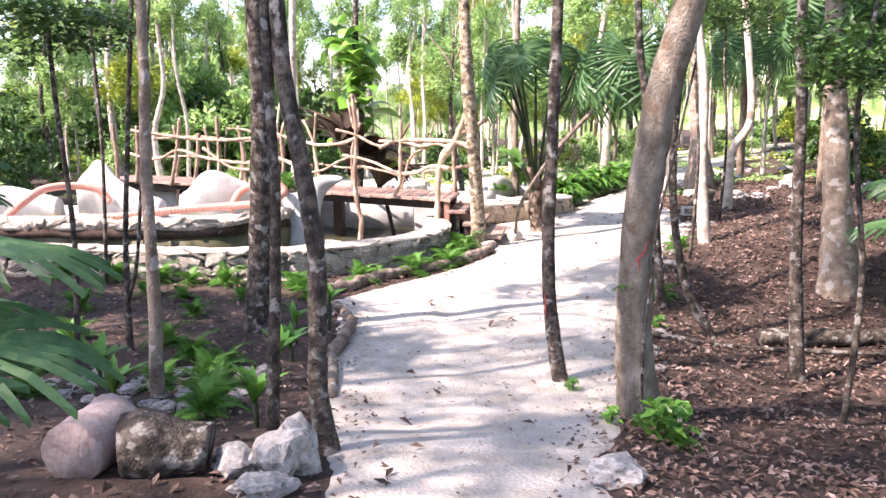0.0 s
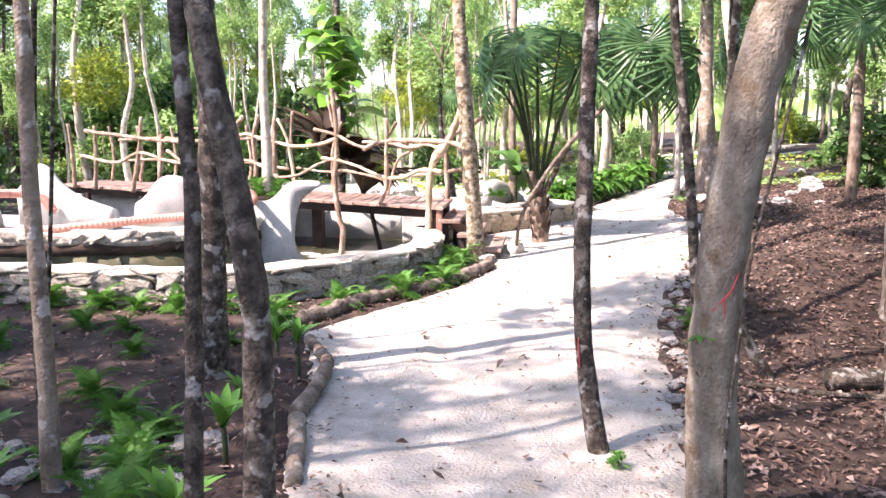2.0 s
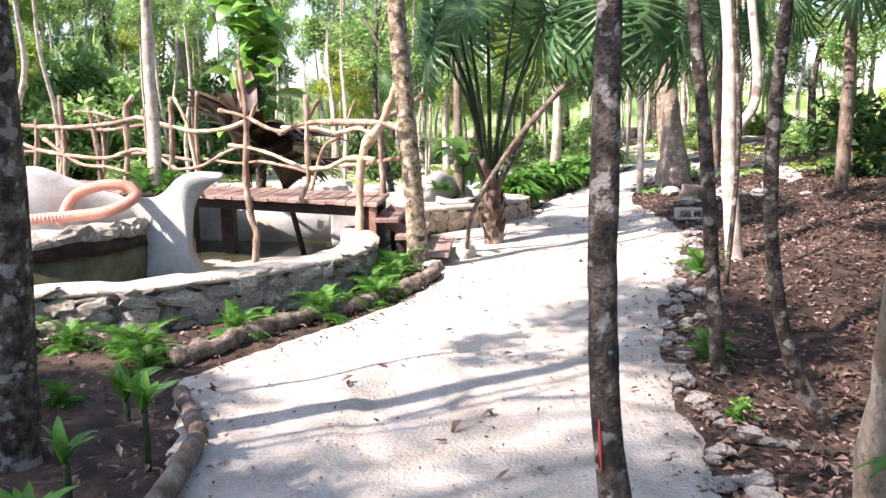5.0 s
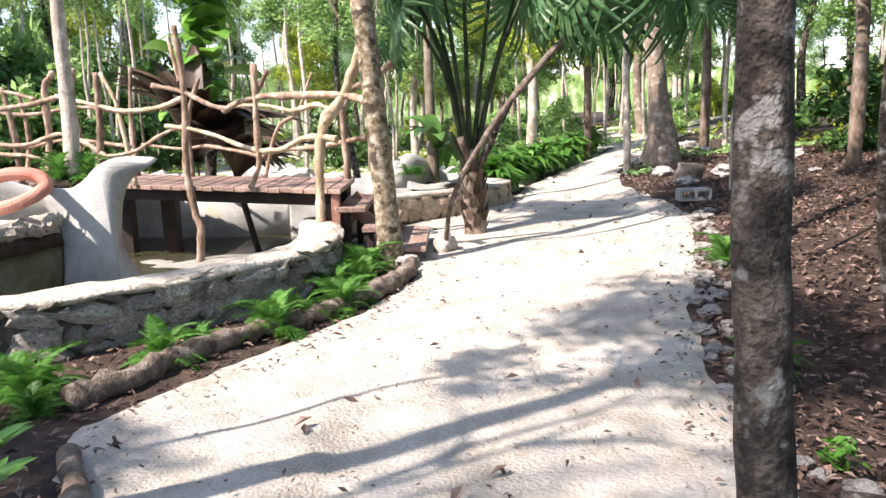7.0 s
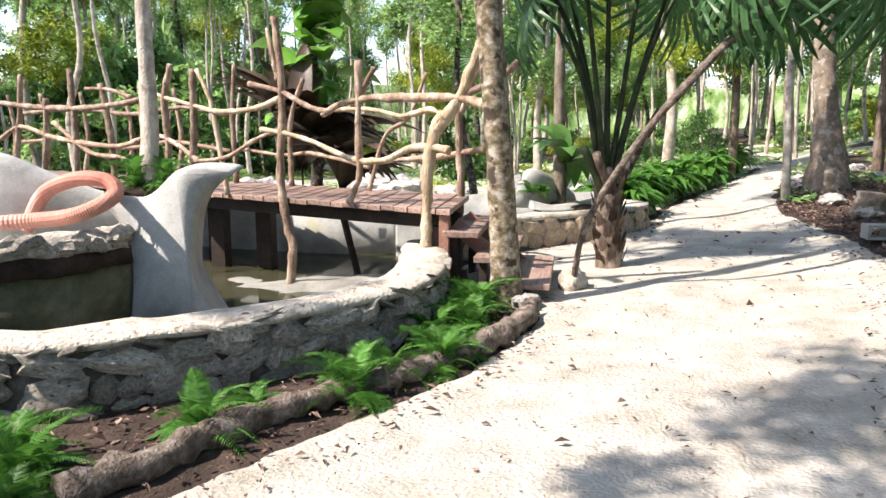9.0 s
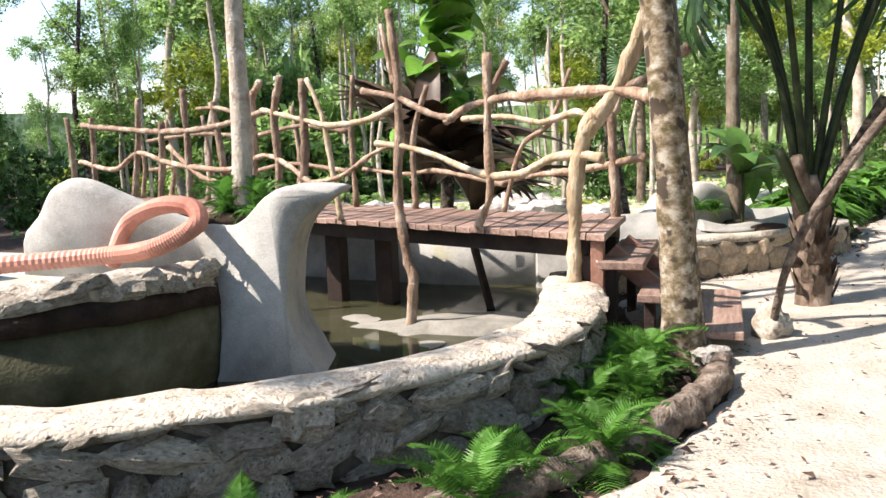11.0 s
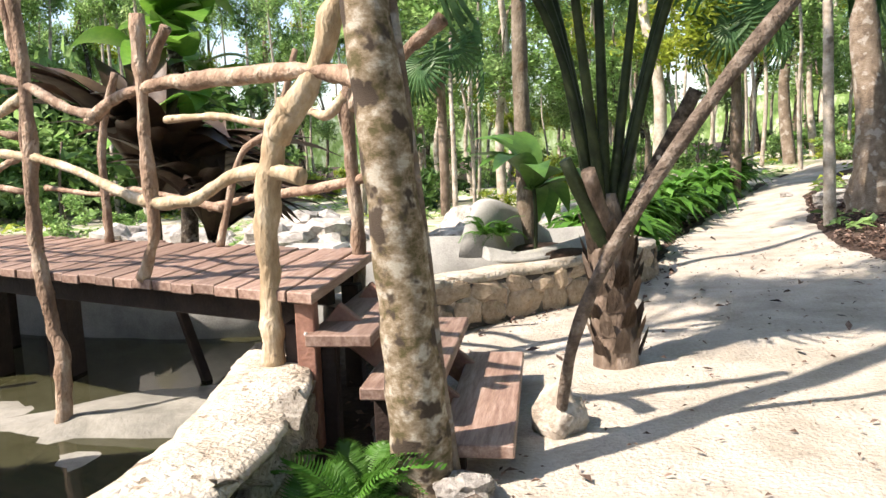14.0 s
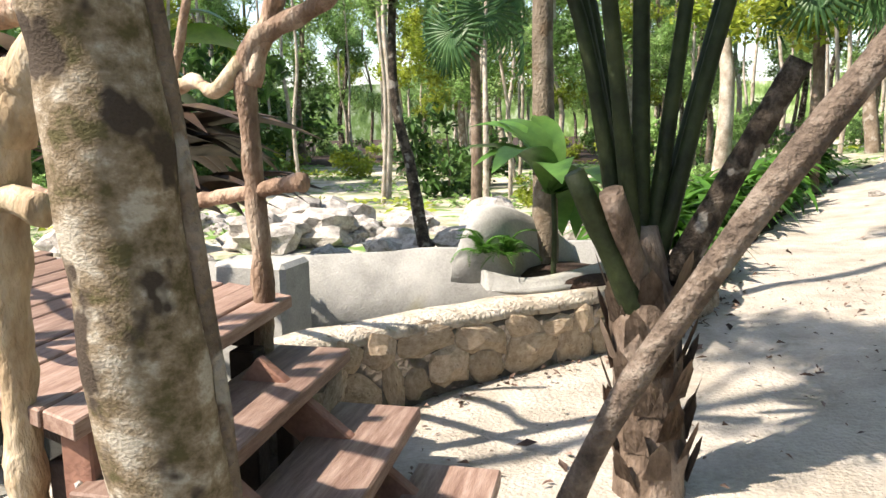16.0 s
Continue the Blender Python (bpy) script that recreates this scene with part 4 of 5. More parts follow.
while made < 195:
    x, y = r.uniform(-34, 34), r.uniform(-10, 58)
    if y < 16 and -9.5 < x < 8.5:
        continue
    if y < 5 and abs(x) < 9:
        continue
    if 16 <= y < 21 and -9 < x < 6:
        continue
    if x < -9 and y < 15 and r.random() < 0.7:
        continue
    if y < 26 and -9 < x < 6 and r.random() < 0.5:
        continue
    if abs(x - (2.6 + max(0, y - 17) * 0.62)) < 2.2:
        continue
    if any((x - a) ** 2 + (y - b) ** 2 < 1.6 for a, b in spots_taken):
        continue
    spots_taken.append((x, y))
    s = r.uniform(0.85, 1.35)
    copy = copy_thing(r.choice(kinds), pose(x, y, gz(x, y), 0, 0, r.uniform(0, 360)))
    copy.scale = (s * r.uniform(0.7, 1.1), s * r.uniform(0.7, 1.1), s)
    made += 1

# thin pale poles between them
thin_kind = thing("forest_tree", "very thin pale forest tree with a small crown", "tree", (-11.5, 21.0, 0), group="forest trees")
put("trunk", pole_me[0], thin_kind)
put("crown", crown_me[1], thin_kind, Matrix.Translation((0.2, 0.1, 5.6)) @ Matrix.Diagonal((0.8, 0.8, 0.7, 1)))
made = 0
while made < 98:
    x, y = r.uniform(-18, 20), r.uniform(20, 44)
    if abs(x - (2.6 + max(0, y - 17) * 0.62)) < 1.8:
        continue
    copy = copy_thing(thin_kind, pose(x, y, gz(x, y), r.uniform(-3, 3), r.uniform(-3, 3), r.uniform(0, 360)))
    k = r.uniform(0.35, 0.7)
    copy.scale = (k, k, r.uniform(0.8, 1.2))
    made += 1

# low growth between the trunks
shrub_me = []
for k in range(4):
    v, f = leaf_cloud(1100, (0, 0, 0.45), (0.8, 0.8, 0.5), 0.12, seed=60 + k, clumps=12)
    shrub_me.append(np_mesh("foliage", v, f, (M_LEAF, M_LEAFYEL, M_LEAFDARK, M_LEAF)[k]))
stem_me = bm_mesh("stem", tube([(0, 0, -0.1), (0.05, 0.02, 0.3), (0.0, 0.06, 0.75)], [0.02, 0.01], 6, 0.1, 3), M_BARK, True)
shrubs = []
for k in range(4):
    ob = thing("shrub", ("green leafy shrub on the forest floor", "yellow-green leafy shrub on the forest floor", "dark green leafy shrub on the forest floor", "low green shrub on the forest floor")[k], "shrub", (-15 - k, 24 + 2 * k, 0), group="forest shrubs")
    put("stem", stem_me, ob)
    put("foliage", shrub_me[k], ob)
    shrubs.append(ob)
made = 0
while made < 260:
    x, y = r.uniform(-26, 26), r.uniform(-4, 46)
    if y < 17 and -9 < x < 6.5:
        continue
    if 17 <= y < 21 and -5.5 < x < 7 and r.random() < 0.8:
        continue
    if abs(x - (2.9 + max(0, y - 17) * 0.62)) < 1.9:
        continue
    s = r.uniform(0.5, 1.5)
    copy = copy_thing(shrubs[min(3, int(r.random() * 4.4))], pose(x, y, gz(x, y), 0, 0, r.uniform(0, 360)))
    copy.scale = (s, s, s * r.uniform(0.7, 1.5))
    made += 1

made = 0
while made < 60:
    x, y = r.uniform(-32, 14), r.uniform(23, 44)
    if x > -0.45 * (y - 10):
        continue
    s = r.uniform(1.8, 3.2)
    copy = copy_thing(shrubs[(2, 0, 2, 3)[made % 4]], pose(x, y, gz(x, y), 0, 0, r.uniform(0, 360)))
    copy.scale = (s, s, s * r.uniform(0.9, 1.7))
    made += 1

# far woods closing the view; their palest tone paints bright sky between leaves
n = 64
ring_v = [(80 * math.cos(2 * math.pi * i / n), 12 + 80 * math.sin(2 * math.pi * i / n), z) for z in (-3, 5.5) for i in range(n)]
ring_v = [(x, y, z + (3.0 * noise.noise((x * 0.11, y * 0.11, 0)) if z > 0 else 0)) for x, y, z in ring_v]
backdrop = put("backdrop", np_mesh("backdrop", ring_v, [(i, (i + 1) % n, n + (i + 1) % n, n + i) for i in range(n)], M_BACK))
tagged(backdrop, "distant green forest edge with painted bright gaps", "backdrop", kind="structure")

# ---- fan palms ----
def fan_mesh(seed, radius=0.75, blades=26, spread=290, fused=0.45, droop=0.35):
    """A pleated fan leaf: blades joined near the hub and hanging at their tips."""
    r = random.Random(seed)
    verts, faces = [], []
    for i in range(blades):
        w = radians(-spread / 2 + spread * i / (blades - 1))
        half = radians(spread / (blades - 1)) * 0.5
        long = radius * (0.82 + 0.18 * math.cos(w * 0.7)) * r.uniform(0.92, 1.05)
        base = len(verts)
        sag = droop * r.uniform(0.7, 1.4)
        for t, open_ in ((0.04, 1.0), (fused, 1.0), (0.72, 0.55), (0.9, 0.28), (1.0, 0.04)):
            d = long * t
            z = 0.10 * radius * math.sin(t * 2.2) - sag * radius * max(0, t - 0.45) ** 1.7 * 1.6
            for s, lift in ((-1, -0.012), (0, 0.018), (1, -0.012)):
                a = w + s * half * open_
                verts.append((d * math.cos(a), d * math.sin(a), z + lift * t * radius * 1.5))
        for k in range(4):
            for c in range(2):
                o = base + 3 * k + c
                faces.append((o, o + 1, o + 4, o + 3))
    return np_mesh("fan", verts, faces, M_FAN)


fan_me = [fan_mesh(k, 0.8, 26, 290, 0.42, 0.25 + 0.25 * k) for k in range(3)]


def frond(parent, start, end, bend, fan_scale, k, r0=0.028, tilt=60, thick_mat=None):
    """One palm leaf: a stalk from the trunk, and the fan at its end."""
    a, b = Vector(start), Vector(end)
    m = (a + b) / 2 + Vector(bend)
    st = part("stalk", tube([a, m, b], [r0, r0 * 0.75, r0 * 0.45], 7, 0.1, 6), thick_mat or M_PETIOLE, parent, "", True)
    d = (b - m).normalized()
    yaw = math.atan2(d.y, d.x)
    put("fan", fan_me[k % 3], st, Matrix.Translation(b) @ Matrix.Rotation(yaw, 4, "Z") @ Matrix.Rotation(radians(tilt), 4, "Y") @ Matrix.Diagonal((fan_scale,) * 3 + (1,)))
    return st


palm = thing("fan_palm", "fan palm with a shaggy trunk, cut stalks and hanging fans", "palm", (1.26, 11.74, 0.07))
part("trunk", tube([(0, 0, -0.1), (0, 0, 0.03), (-0.02, 0, 0.35), (-0.04, -0.01, 0.7), (-0.05, 0, 1.0)], [0.17, 0.135, 0.12, 0.13, 0.05], 14, 0.2, 5, 9), M_PALMBARK, palm, "", True)
flake = bmesh.new()
fv = [flake.verts.new(c) for c in ((-0.05, 0, 0), (0.05, 0, 0), (0.035, 0.025, 0.12), (0.0, 0.034, 0.17), (-0.035, 0.025, 0.12), (0, -0.02, 0.0))]
for f in ((0, 1, 2, 4), (4, 2, 3), (0, 5, 1)):
    flake.faces.new([fv[i] for i in f])
bmesh.ops.solidify(flake, geom=list(flake.faces), thickness=0.012)
flake_me = bm_mesh("bark_flake", flake, M_PALMBARK)
for i in range(46):
    z = 0.03 + 0.018 * i
    put("bark_flake", flake_me, palm, Matrix.Translation((-0.05 * z, 0, z)) @ pose(0, 0, 0, 0, 0, i * 137.5) @ pose(0, 0.125, 0, -8, 0, 0))
for e, bend, k, s, r0, tilt in (((-0.75, -0.25, 2.15), (0.1, 0, 0.15), 1, 1.0, 0.034, 75), ((-0.35, -0.45, 2.6), (0.0, 0, 0.1), 2, 0.95, 0.034, 60), ((-0.1, 0.1, 2.7), (0, 0, 0), 0, 1.0, 0.036, 20),
                                ((0.25, 0.2, 2.75), (0, 0, 0), 0, 1.0, 0.034, 30), ((0.65, 0.1, 2.45), (-0.05, 0, 0.1), 1, 1.0, 0.034, 60), ((0.5, 0.55, 2.3), (0, 0, 0.1), 2, 0.95, 0.04, 70),
                                ((-0.5, 0.5, 2.4), (0, 0, 0.1), 1, 0.95, 0.04, 65), ((-0.85, 0.2, 2.6), (0.1, 0, 0.2), 2, 0.95, 0.04, 75)):
    frond(palm, (-0.05 + 0.06 * e[0], 0.06 * e[1], 0.82), (e[0], e[1], e[2] + 0.45), bend, s * 0.9, k, r0, tilt)
for a, b, mt in (((0.0, -0.05, 0.55), (-0.28, -0.22, 1.2), M_PETIOLE), ((-0.02, -0.04, 0.7), (-0.16, -0.24, 1.14), M_PALMBARK), ((0.05, 0, 0.8), (0.42, -0.1, 1.55), M_BARKDARK)):
    part("cut_stalk", tube([a, ((Vector(a) + Vector(b)) / 2)[:], b], [0.05, 0.04], 8, 0.2, 4), mt, palm, "old cut leaf stalk", True)

leaner = thing("leaning_palm", "thin leaning palm stem with a bulbous foot and hanging fans", "palm", (0.94, 10.72, 0.05))
part("foot", rock_bm((0.24, 0.24, 0.34), 5, 3, 0.3), M_BARKPALE, leaner, "pale bulbous root foot", True, pose(0, 0, 0.06))
part("stem", tube([(0, 0, 0.0), (0.03, -0.15, 0.25), (0.08, -0.26, 0.51), (0.19, -0.28, 0.79), (0.35, -0.27, 1.06), (0.54, -0.25, 1.34), (0.76, -0.2, 1.62), (1.2, 0.05, 2.1), (1.76, 0.38, 2.65)], [0.03, 0.025, 0.028, 0.034, 0.034], 10, 0.2), M_LOG, leaner, "", True)
for i in range(8):
    w = 2 * math.pi * i / 8
    frond(leaner, (1.74, 0.37, 2.62), (1.76 + 0.62 * math.cos(w), 0.38 + 0.62 * math.sin(w), 2.82 + 0.15 * math.sin(3 * w)), (0, 0, 0.15), 1.0, 1 + i % 2, 0.02, 75)

for x, y, label in ((-0.02, -0.5, "low fan palm beside the path, broad blue-green fans"), (5.3, 5.0, "low fan palm on the leafy bank"), (4.9, 2.6, "small fan palm on the leafy bank"), (-4.6, 4.6, "low fan palm at the back of the fern bed"),
                    (6.4, 13.5, "fan palm among the forest trees"), (5.9, 19.0, "fan palm with hanging fans beside the far path"), (3.9, 22.0, "fan palm among the forest trees"), (-1.5, 22.5, "fan palm among the forest trees")):
    tall = 2.6 if y > 12 else 0.25
    ob = thing("fan_palm", label, "palm", (x, y, gz(x, y)))
    part("trunk", tube([(0, 0, -0.1), (0.02, 0, 0.1 + tall * 0.5), (0, 0.03, 0.15 + tall)], [0.1, 0.08], 9, 0.25, 5, 9), M_PALMBARK, ob, "", True)
    for i in range(9):
        w = 2 * math.pi * (i + 0.3) / 9
        h = (1.4 if i % 2 else 1.05) * (0.66 if y < 0 else 1) if tall < 1 else 0.35 + 0.3 * (i % 3)
        d = 0.42 if tall < 1 else 0.75
        frond(ob, (0, 0, 0.1 + tall), (d * math.cos(w), d * math.sin(w), tall + h), (0, 0, 0.1), 0.65 if tall < 1 else 0.9, 0 if tall < 1 else i, 0.014, 10 if tall < 1 else 85)

# ---- ferns, broad leaves, borders ----
def fern_frond(length, seed):
    r = random.Random(seed)
    verts, faces = [], []
    n = 30
    for i in range(n):
        t = (i + 1) / n
        y = length * t * (1 - 0.18 * t)
        z = length * (0.75 * t - 0.95 * t * t)
        wdt = length * 0.19 * math.sin(math.pi * min(1, 0.12 + 0.9 * t) ** 0.8) + 0.004
        for s in (-1, 1):
            b = len(verts)
            h = length / n * 0.26
            verts += [(0, y - h, z), (s * wdt * 0.55, y - h + 0.035 * length, z - 0.01 + 0.01 * r.random()), (s * wdt, y + 0.08 * length, z - 0.05 * length * r.random()), (s * wdt * 0.5, y + h + 0.04 * length, z), (0, y + h, z)]
            faces.append((b, b + 1, b + 2, b + 3, b + 4))
    return np_mesh("fern_leaf", verts, faces, M_FERN)


frond_me = [fern_frond(0.42, k) for k in range(3)]


def fern(at, scale, label, n=13, group="ferns"):
    ob = thing("fern", label, "fern", at, group=group)
    r = random.Random(int(abs(at[0] * 100 + at[1] * 10)))
    for i in range(n):
        put("fern_leaf", frond_me[i % 3], ob, pose(0, 0, 0.02, r.uniform(-12, 60), r.uniform(-15, 15), i * 360 / n + r.uniform(-15, 15)) @ Matrix.Diagonal((scale * r.uniform(0.7, 1.15),) * 3 + (1,)))
    return ob


f0 = fern((0.27, 9.62, 0.05), 1.0, "feathery green fern at the foot of the stone wall", 24)
for x, y, s in ((0.30, 9.2, 0.95), (0.12, 9.5, 0.9), (0.22, 9.95, 0.8), (0.05, 9.0, 0.8), (0.34, 8.55, 0.7), (0.25, 8.35, 0.95), (-0.1, 7.75, 1.0), (0.0, 8.1, 0.8), (-0.66, 7.1, 0.9), (-0.5, 7.35, 0.6), (-1.15, 6.55, 0.95), (-1.35, 6.7, 0.8), (-2.26, 6.62, 0.9),
                (-1.8, 6.7, 0.8), (-3.15, 6.65, 0.9), (-2.7, 6.6, 0.7), (-3.8, 6.7, 0.95), (-4.6, 6.75, 0.9), (-1.6, 4.2, 0.8), (-0.64, 3.1, 0.9), (-1.15, 3.8, 0.8), (-0.48, 2.9, 0.8), (-0.3, 2.5, 0.8), (-2.6, 4.2, 0.8), (-3.3, 5.3, 0.8),
                (-1.9, 5.2, 0.6), (-0.2, 2.2, 0.8), (-0.75, 3.6, 0.7), (-2.2, 3.4, 0.8), (-1.2, 5.6, 0.6), (-2.4, 5.9, 0.6), (-3.0, 3.3, 0.7), (-2.9, 6.0, 0.7), (-1.7, 6.0, 0.6), (-4.0, 4.2, 0.8), (-1.0, 6.3, 0.6), (-0.9, 2.9, 0.7), (-1.6, 2.4, 0.8), (3.0, 7.0, 0.7), (3.4, 9.2, 0.8), (2.75, 2.5, 0.5)):
    c = copy_thing(f0, pose(x, y, gz(x, y), 0, 0, x * 900))
    c.scale = (s, s, s)
for x, y, z in ((-2.62, 9.72, 0.95), (-2.36, 9.72, 0.95), (-2.7, 9.9, 0.95)):
    c = copy_thing(f0, pose(x, y, z, 0, 0, x * 700))
    c.scale = (0.7, 0.7, 0.95)
    tagged(c, "upright light-green fern growing in the cement planter")
f1 = fern((0.28, 13.62, 0.62), 0.6, "soft feathery fern spilling over the cement planter", 16)
f2 = copy_thing(f1, pose(0.42, 13.7, 0.6, 0, 0, 120))


def blade_mesh(name, length, width, arch, mat, n=6, curl=0.12):
    verts, faces = [], []
    for i in range(n + 1):
        t = i / n
        wd = width * (math.sin(math.pi * (0.10 + 0.9 * t)) ** 0.8 if t < 1 else 0.01)
        y, z = length * t * (1 - arch * 0.35 * t), length * (arch * t - arch * 1.25 * t * t)
        for s, l in ((-1, curl), (0, 0), (1, curl)):
            verts.append((s * wd * 0.5, y, z + l * wd))
    for i in range(n):
        for c in range(2):
            o = 3 * i + c
            faces.append((o, o + 1, o + 4, o + 3))
    return np_mesh(name, verts, faces, mat, True)


broad_me = [blade_mesh("leaf", 0.75, 0.24, 0.45 + 0.1 * k, M_BROAD, 8) for k in range(2)]
cane_me = [blade_mesh("leaf", 0.75, 0.2, 0.5 + 0.15 * k, M_CANE, 8) for k in range(2)]
strap_me = [blade_mesh("leaf", 0.62, 0.075, 0.9 + 0.2 * k, M_FERN, 7) for k in range(2)]
young_me = [blade_mesh("leaf", 0.30, 0.075, 0.25 + 0.2 * k, M_BROAD, 6) for k in range(2)]
brom_me = [blade_mesh("leaf", 1.25, 0.2, 0.35 + 0.15 * k, M_BROMELIAD, 8, 0.25) for k in range(3)]


def rosette(name, label, category, at, meshes, n, lo, hi, scale, stem=0.0, group=""):
    ob = thing(name, label, category, at, group=group)
    r = random.Random(int(at[0] * 37 + at[1] * 91) + n)
    if stem:
        part("stem", tube([(0, 0, -0.05), (0.01, 0, stem * 0.5), (0, 0.01, stem)], [0.018, 0.016], 7, 0.1, 3), M_PETIOLE, ob, "", True)
    for i in range(n):
        put("leaf", meshes[i % len(meshes)], ob, pose(0, 0, stem, lo + (hi - lo) * ((i * 0.618) % 1), r.uniform(-8, 8), i * 137.5) @ Matrix.Diagonal((scale * r.uniform(0.8, 1.15),) * 3 + (1,)))
    return ob


rosette("broad_leaf_plant", "large dumb-cane plant with broad glossy leaves in the planter", "plant", (0.70, 13.75, 0.5), cane_me, 15, -22, 62, 1.1, 0.5)
for x, y, st, s in ((-0.27, 4.8, 0.3, 0.9), (-0.3, 3.9, 0.12, 0.95), (-0.12, 3.2, 0.25, 1.0), (0.25, 1.98, 0.15, 1.0), (-0.68, 5.38, 0.12, 1.0), (-0.45, 4.4, 0.2, 0.7), (-1.5, 3.0, 0.1, 1.0), (-0.9, 2.3, 0.1, 1.0)):
    rosette("young_plant", "young bird's-nest plant with light green upright leaves", "plant", (x, y, gz(x, y)), young_me, 11, 35, 80, s, st, "young plants in the bed")
b0 = rosette("border_plant", "arching light-green strap-leaved plant bordering the path", "plant", (1.75, 15.75, 0.1), strap_me, 26, 20, 85, 1.0, 0.02, "border plants")
for i in range(44):
    t = i / 43
    px = 1.6 + 3.0 * t ** 1.15 - 0.75 * ((i * 0.618) % 1)
    py = 15.6 + 8.0 * t + 0.3 * math.sin(i * 2.1)
    c = copy_thing(b0, pose(px, py, gz(px, py), 0, 0, i * 77))
    c.scale = (1.5 + 0.3 * math.sin(i),) * 3
rosette("giant_bromeliad", "huge dark purple-brown rosette plant behind the bridge", "plant", (-3.0, 14.3, 0.45), brom_me, 64, 10, 80, 1.6, 0.4)
rosette("giant_bromeliad", "large dark rosette plant behind the bridge", "plant", (-2.3, 14.0, 0.3), brom_me, 40, 10, 75, 1.15, 0.3)

climber = thing("climbing_plant", "climbing plant with big bright green split leaves on a bare trunk", "plant", (-3.1, 15.0, 0.0))
part("trunk", tube([(0, 0, -0.1), (0.1, 0, 1.5), (0.0, 0.05, 3.0), (0.1, 0, 6.0)], [0.1, 0.06], 9, 0.15), M_BARKDARK, climber, "", True)
r = random.Random(3)
for i in range(76):
    put("leaf", broad_me[i % 2], climber, pose(r.uniform(-0.35, 0.35), r.uniform(-0.3, 0.3), r.uniform(1.5, 4.2), r.uniform(-40, 35), r.uniform(-30, 30), r.uniform(0, 360)) @ Matrix.Diagonal((r.uniform(1.1, 1.8), r.uniform(0.8, 1.2), 1, 1)))

# ---- planter at the low wall ----
lip = wave_bench([(0.12, 13.75, 0.62), (0.2, 13.72, 0.88), (0.36, 13.85, 0.92), (0.55, 14.15, 0.8), (0.75, 14.4, 0.6)], "sculpted_planter", "pale cement planter wall with a rounded upswept end")
tagged(lip, category="planter")
lip = wave_bench([(0.3, 13.5, 0.56), (0.55, 13.6, 0.5), (0.85, 13.85, 0.52), (1.15, 14.2, 0.56)], "sculpted_planter", "low curved cement planter front")
tagged(lip, category="planter")
part("planter_soil", rock_bm((0.9, 0.7, 0.2), 9, 2, 0.2), M_SOIL, low_wall, "dark planting soil", True, pose(0.72, 14.0, 0.42))
box = tagged(put("cement_box", bm_mesh("cement_box", prism([(-1.35, 13.2), (-0.85, 13.15), (-0.82, 13.5), (-1.35, 13.5)], -0.2, 0.62, 0.03), M_CEMENT)), "grey cement pillar at the end of the basin", "pillar")

# ---- logs, rocks, small things ----
def log_thing(pts, r0, r1, mat, label, group="", ragged=0.25):
    bm = tube(pts, [r0, r1], 12, ragged, 8, 9)
    return tagged(put("log", bm_mesh("log", bm, mat, True)), label, "log", group)


log_thing([(-0.85, 6.38, 0.05), (-0.58, 6.95, 0.06), (-0.35, 7.42, 0.07), (-0.02, 7.92, 0.07), (0.28, 8.42, 0.07)], 0.075, 0.065, M_LOG, "weathered split log edging the planting bed", "bed edging logs", 0.8)
log_thing([(0.30, 8.42, 0.07), (0.5, 8.85, 0.08), (0.62, 9.3, 0.08), (0.66, 9.75, 0.08)], 0.075, 0.08, M_LOG, "rotten brown log edging the planting bed", "bed edging logs", 0.7)
log_thing([(0.02, 4.0, 0.05), (-0.02, 4.5, 0.06), (-0.12, 5.05, 0.05)], 0.06, 0.055, M_PALMBARK, "brown log edging the planting bed", "bed edging logs")
log_thing([(-0.14, 5.12, 0.05), (-0.3, 5.4, 0.05), (-0.52, 5.75, 0.05)], 0.055, 0.05, M_PALMBARK, "brown log edging the planting bed", "bed edging logs")
log_thing([(0.36, 3.0, 0.05), (0.2, 3.5, 0.05), (0.05, 3.9, 0.05)], 0.05, 0.055, M_BARK, "grey log edging the planting bed", "bed edging logs")
log_thing([(3.85, 5.75, -0.1), (4.4, 5.85, -0.1), (5.3, 5.9, -0.06)], 0.09, 0.08, M_BARKDARK, "dark fallen log on the leafy bank")
log_thing([(2.75, 5.5, -0.03), (3.6, 5.55, -0.15), (4.9, 5.5, -0.14)], 0.03, 0.02, M_BARKDARK, "thin fallen branch on the leafy bank")
hollow = thing("hollow_log", "pinkish hollow log lying by the rocks", "log", (-0.2, 0.92, 0.47), 8)
part("log_body", tube([(0, 0, 0), (0.02, 0.2, 0.0), (0.02, 0.4, 0)], [0.15, 0.155], 18, 0.12, 5, 6), M_CUT, hollow, "", True)
part("hollow_end", tube([(0.2, 0.12, -0.03), (0.36, 0.16, -0.02), (0.6, 0.2, -0.06)], [0.17, 0.14], 14, 0.35, 6, 6), M_BARKDARK, hollow, "dark rotten end", True)
stump = thing("tree_stump", "short grey tree stump beside the far path", "stump", (4.42, 14.4, 0.3))
part("stump_body", tube([(0, 0, -0.1), (0, 0, 0.1), (0.02, 0, 0.35)], [0.3, 0.22, 0.2], 12, 0.25, 4), M_BARK, stump, "", True)
block = thing("concrete_block", "hollow grey concrete block on the path edge", "block", (4.0, 12.5, gz(4.0, 12.5) + 0.02), 5)
bb = bmesh.new()
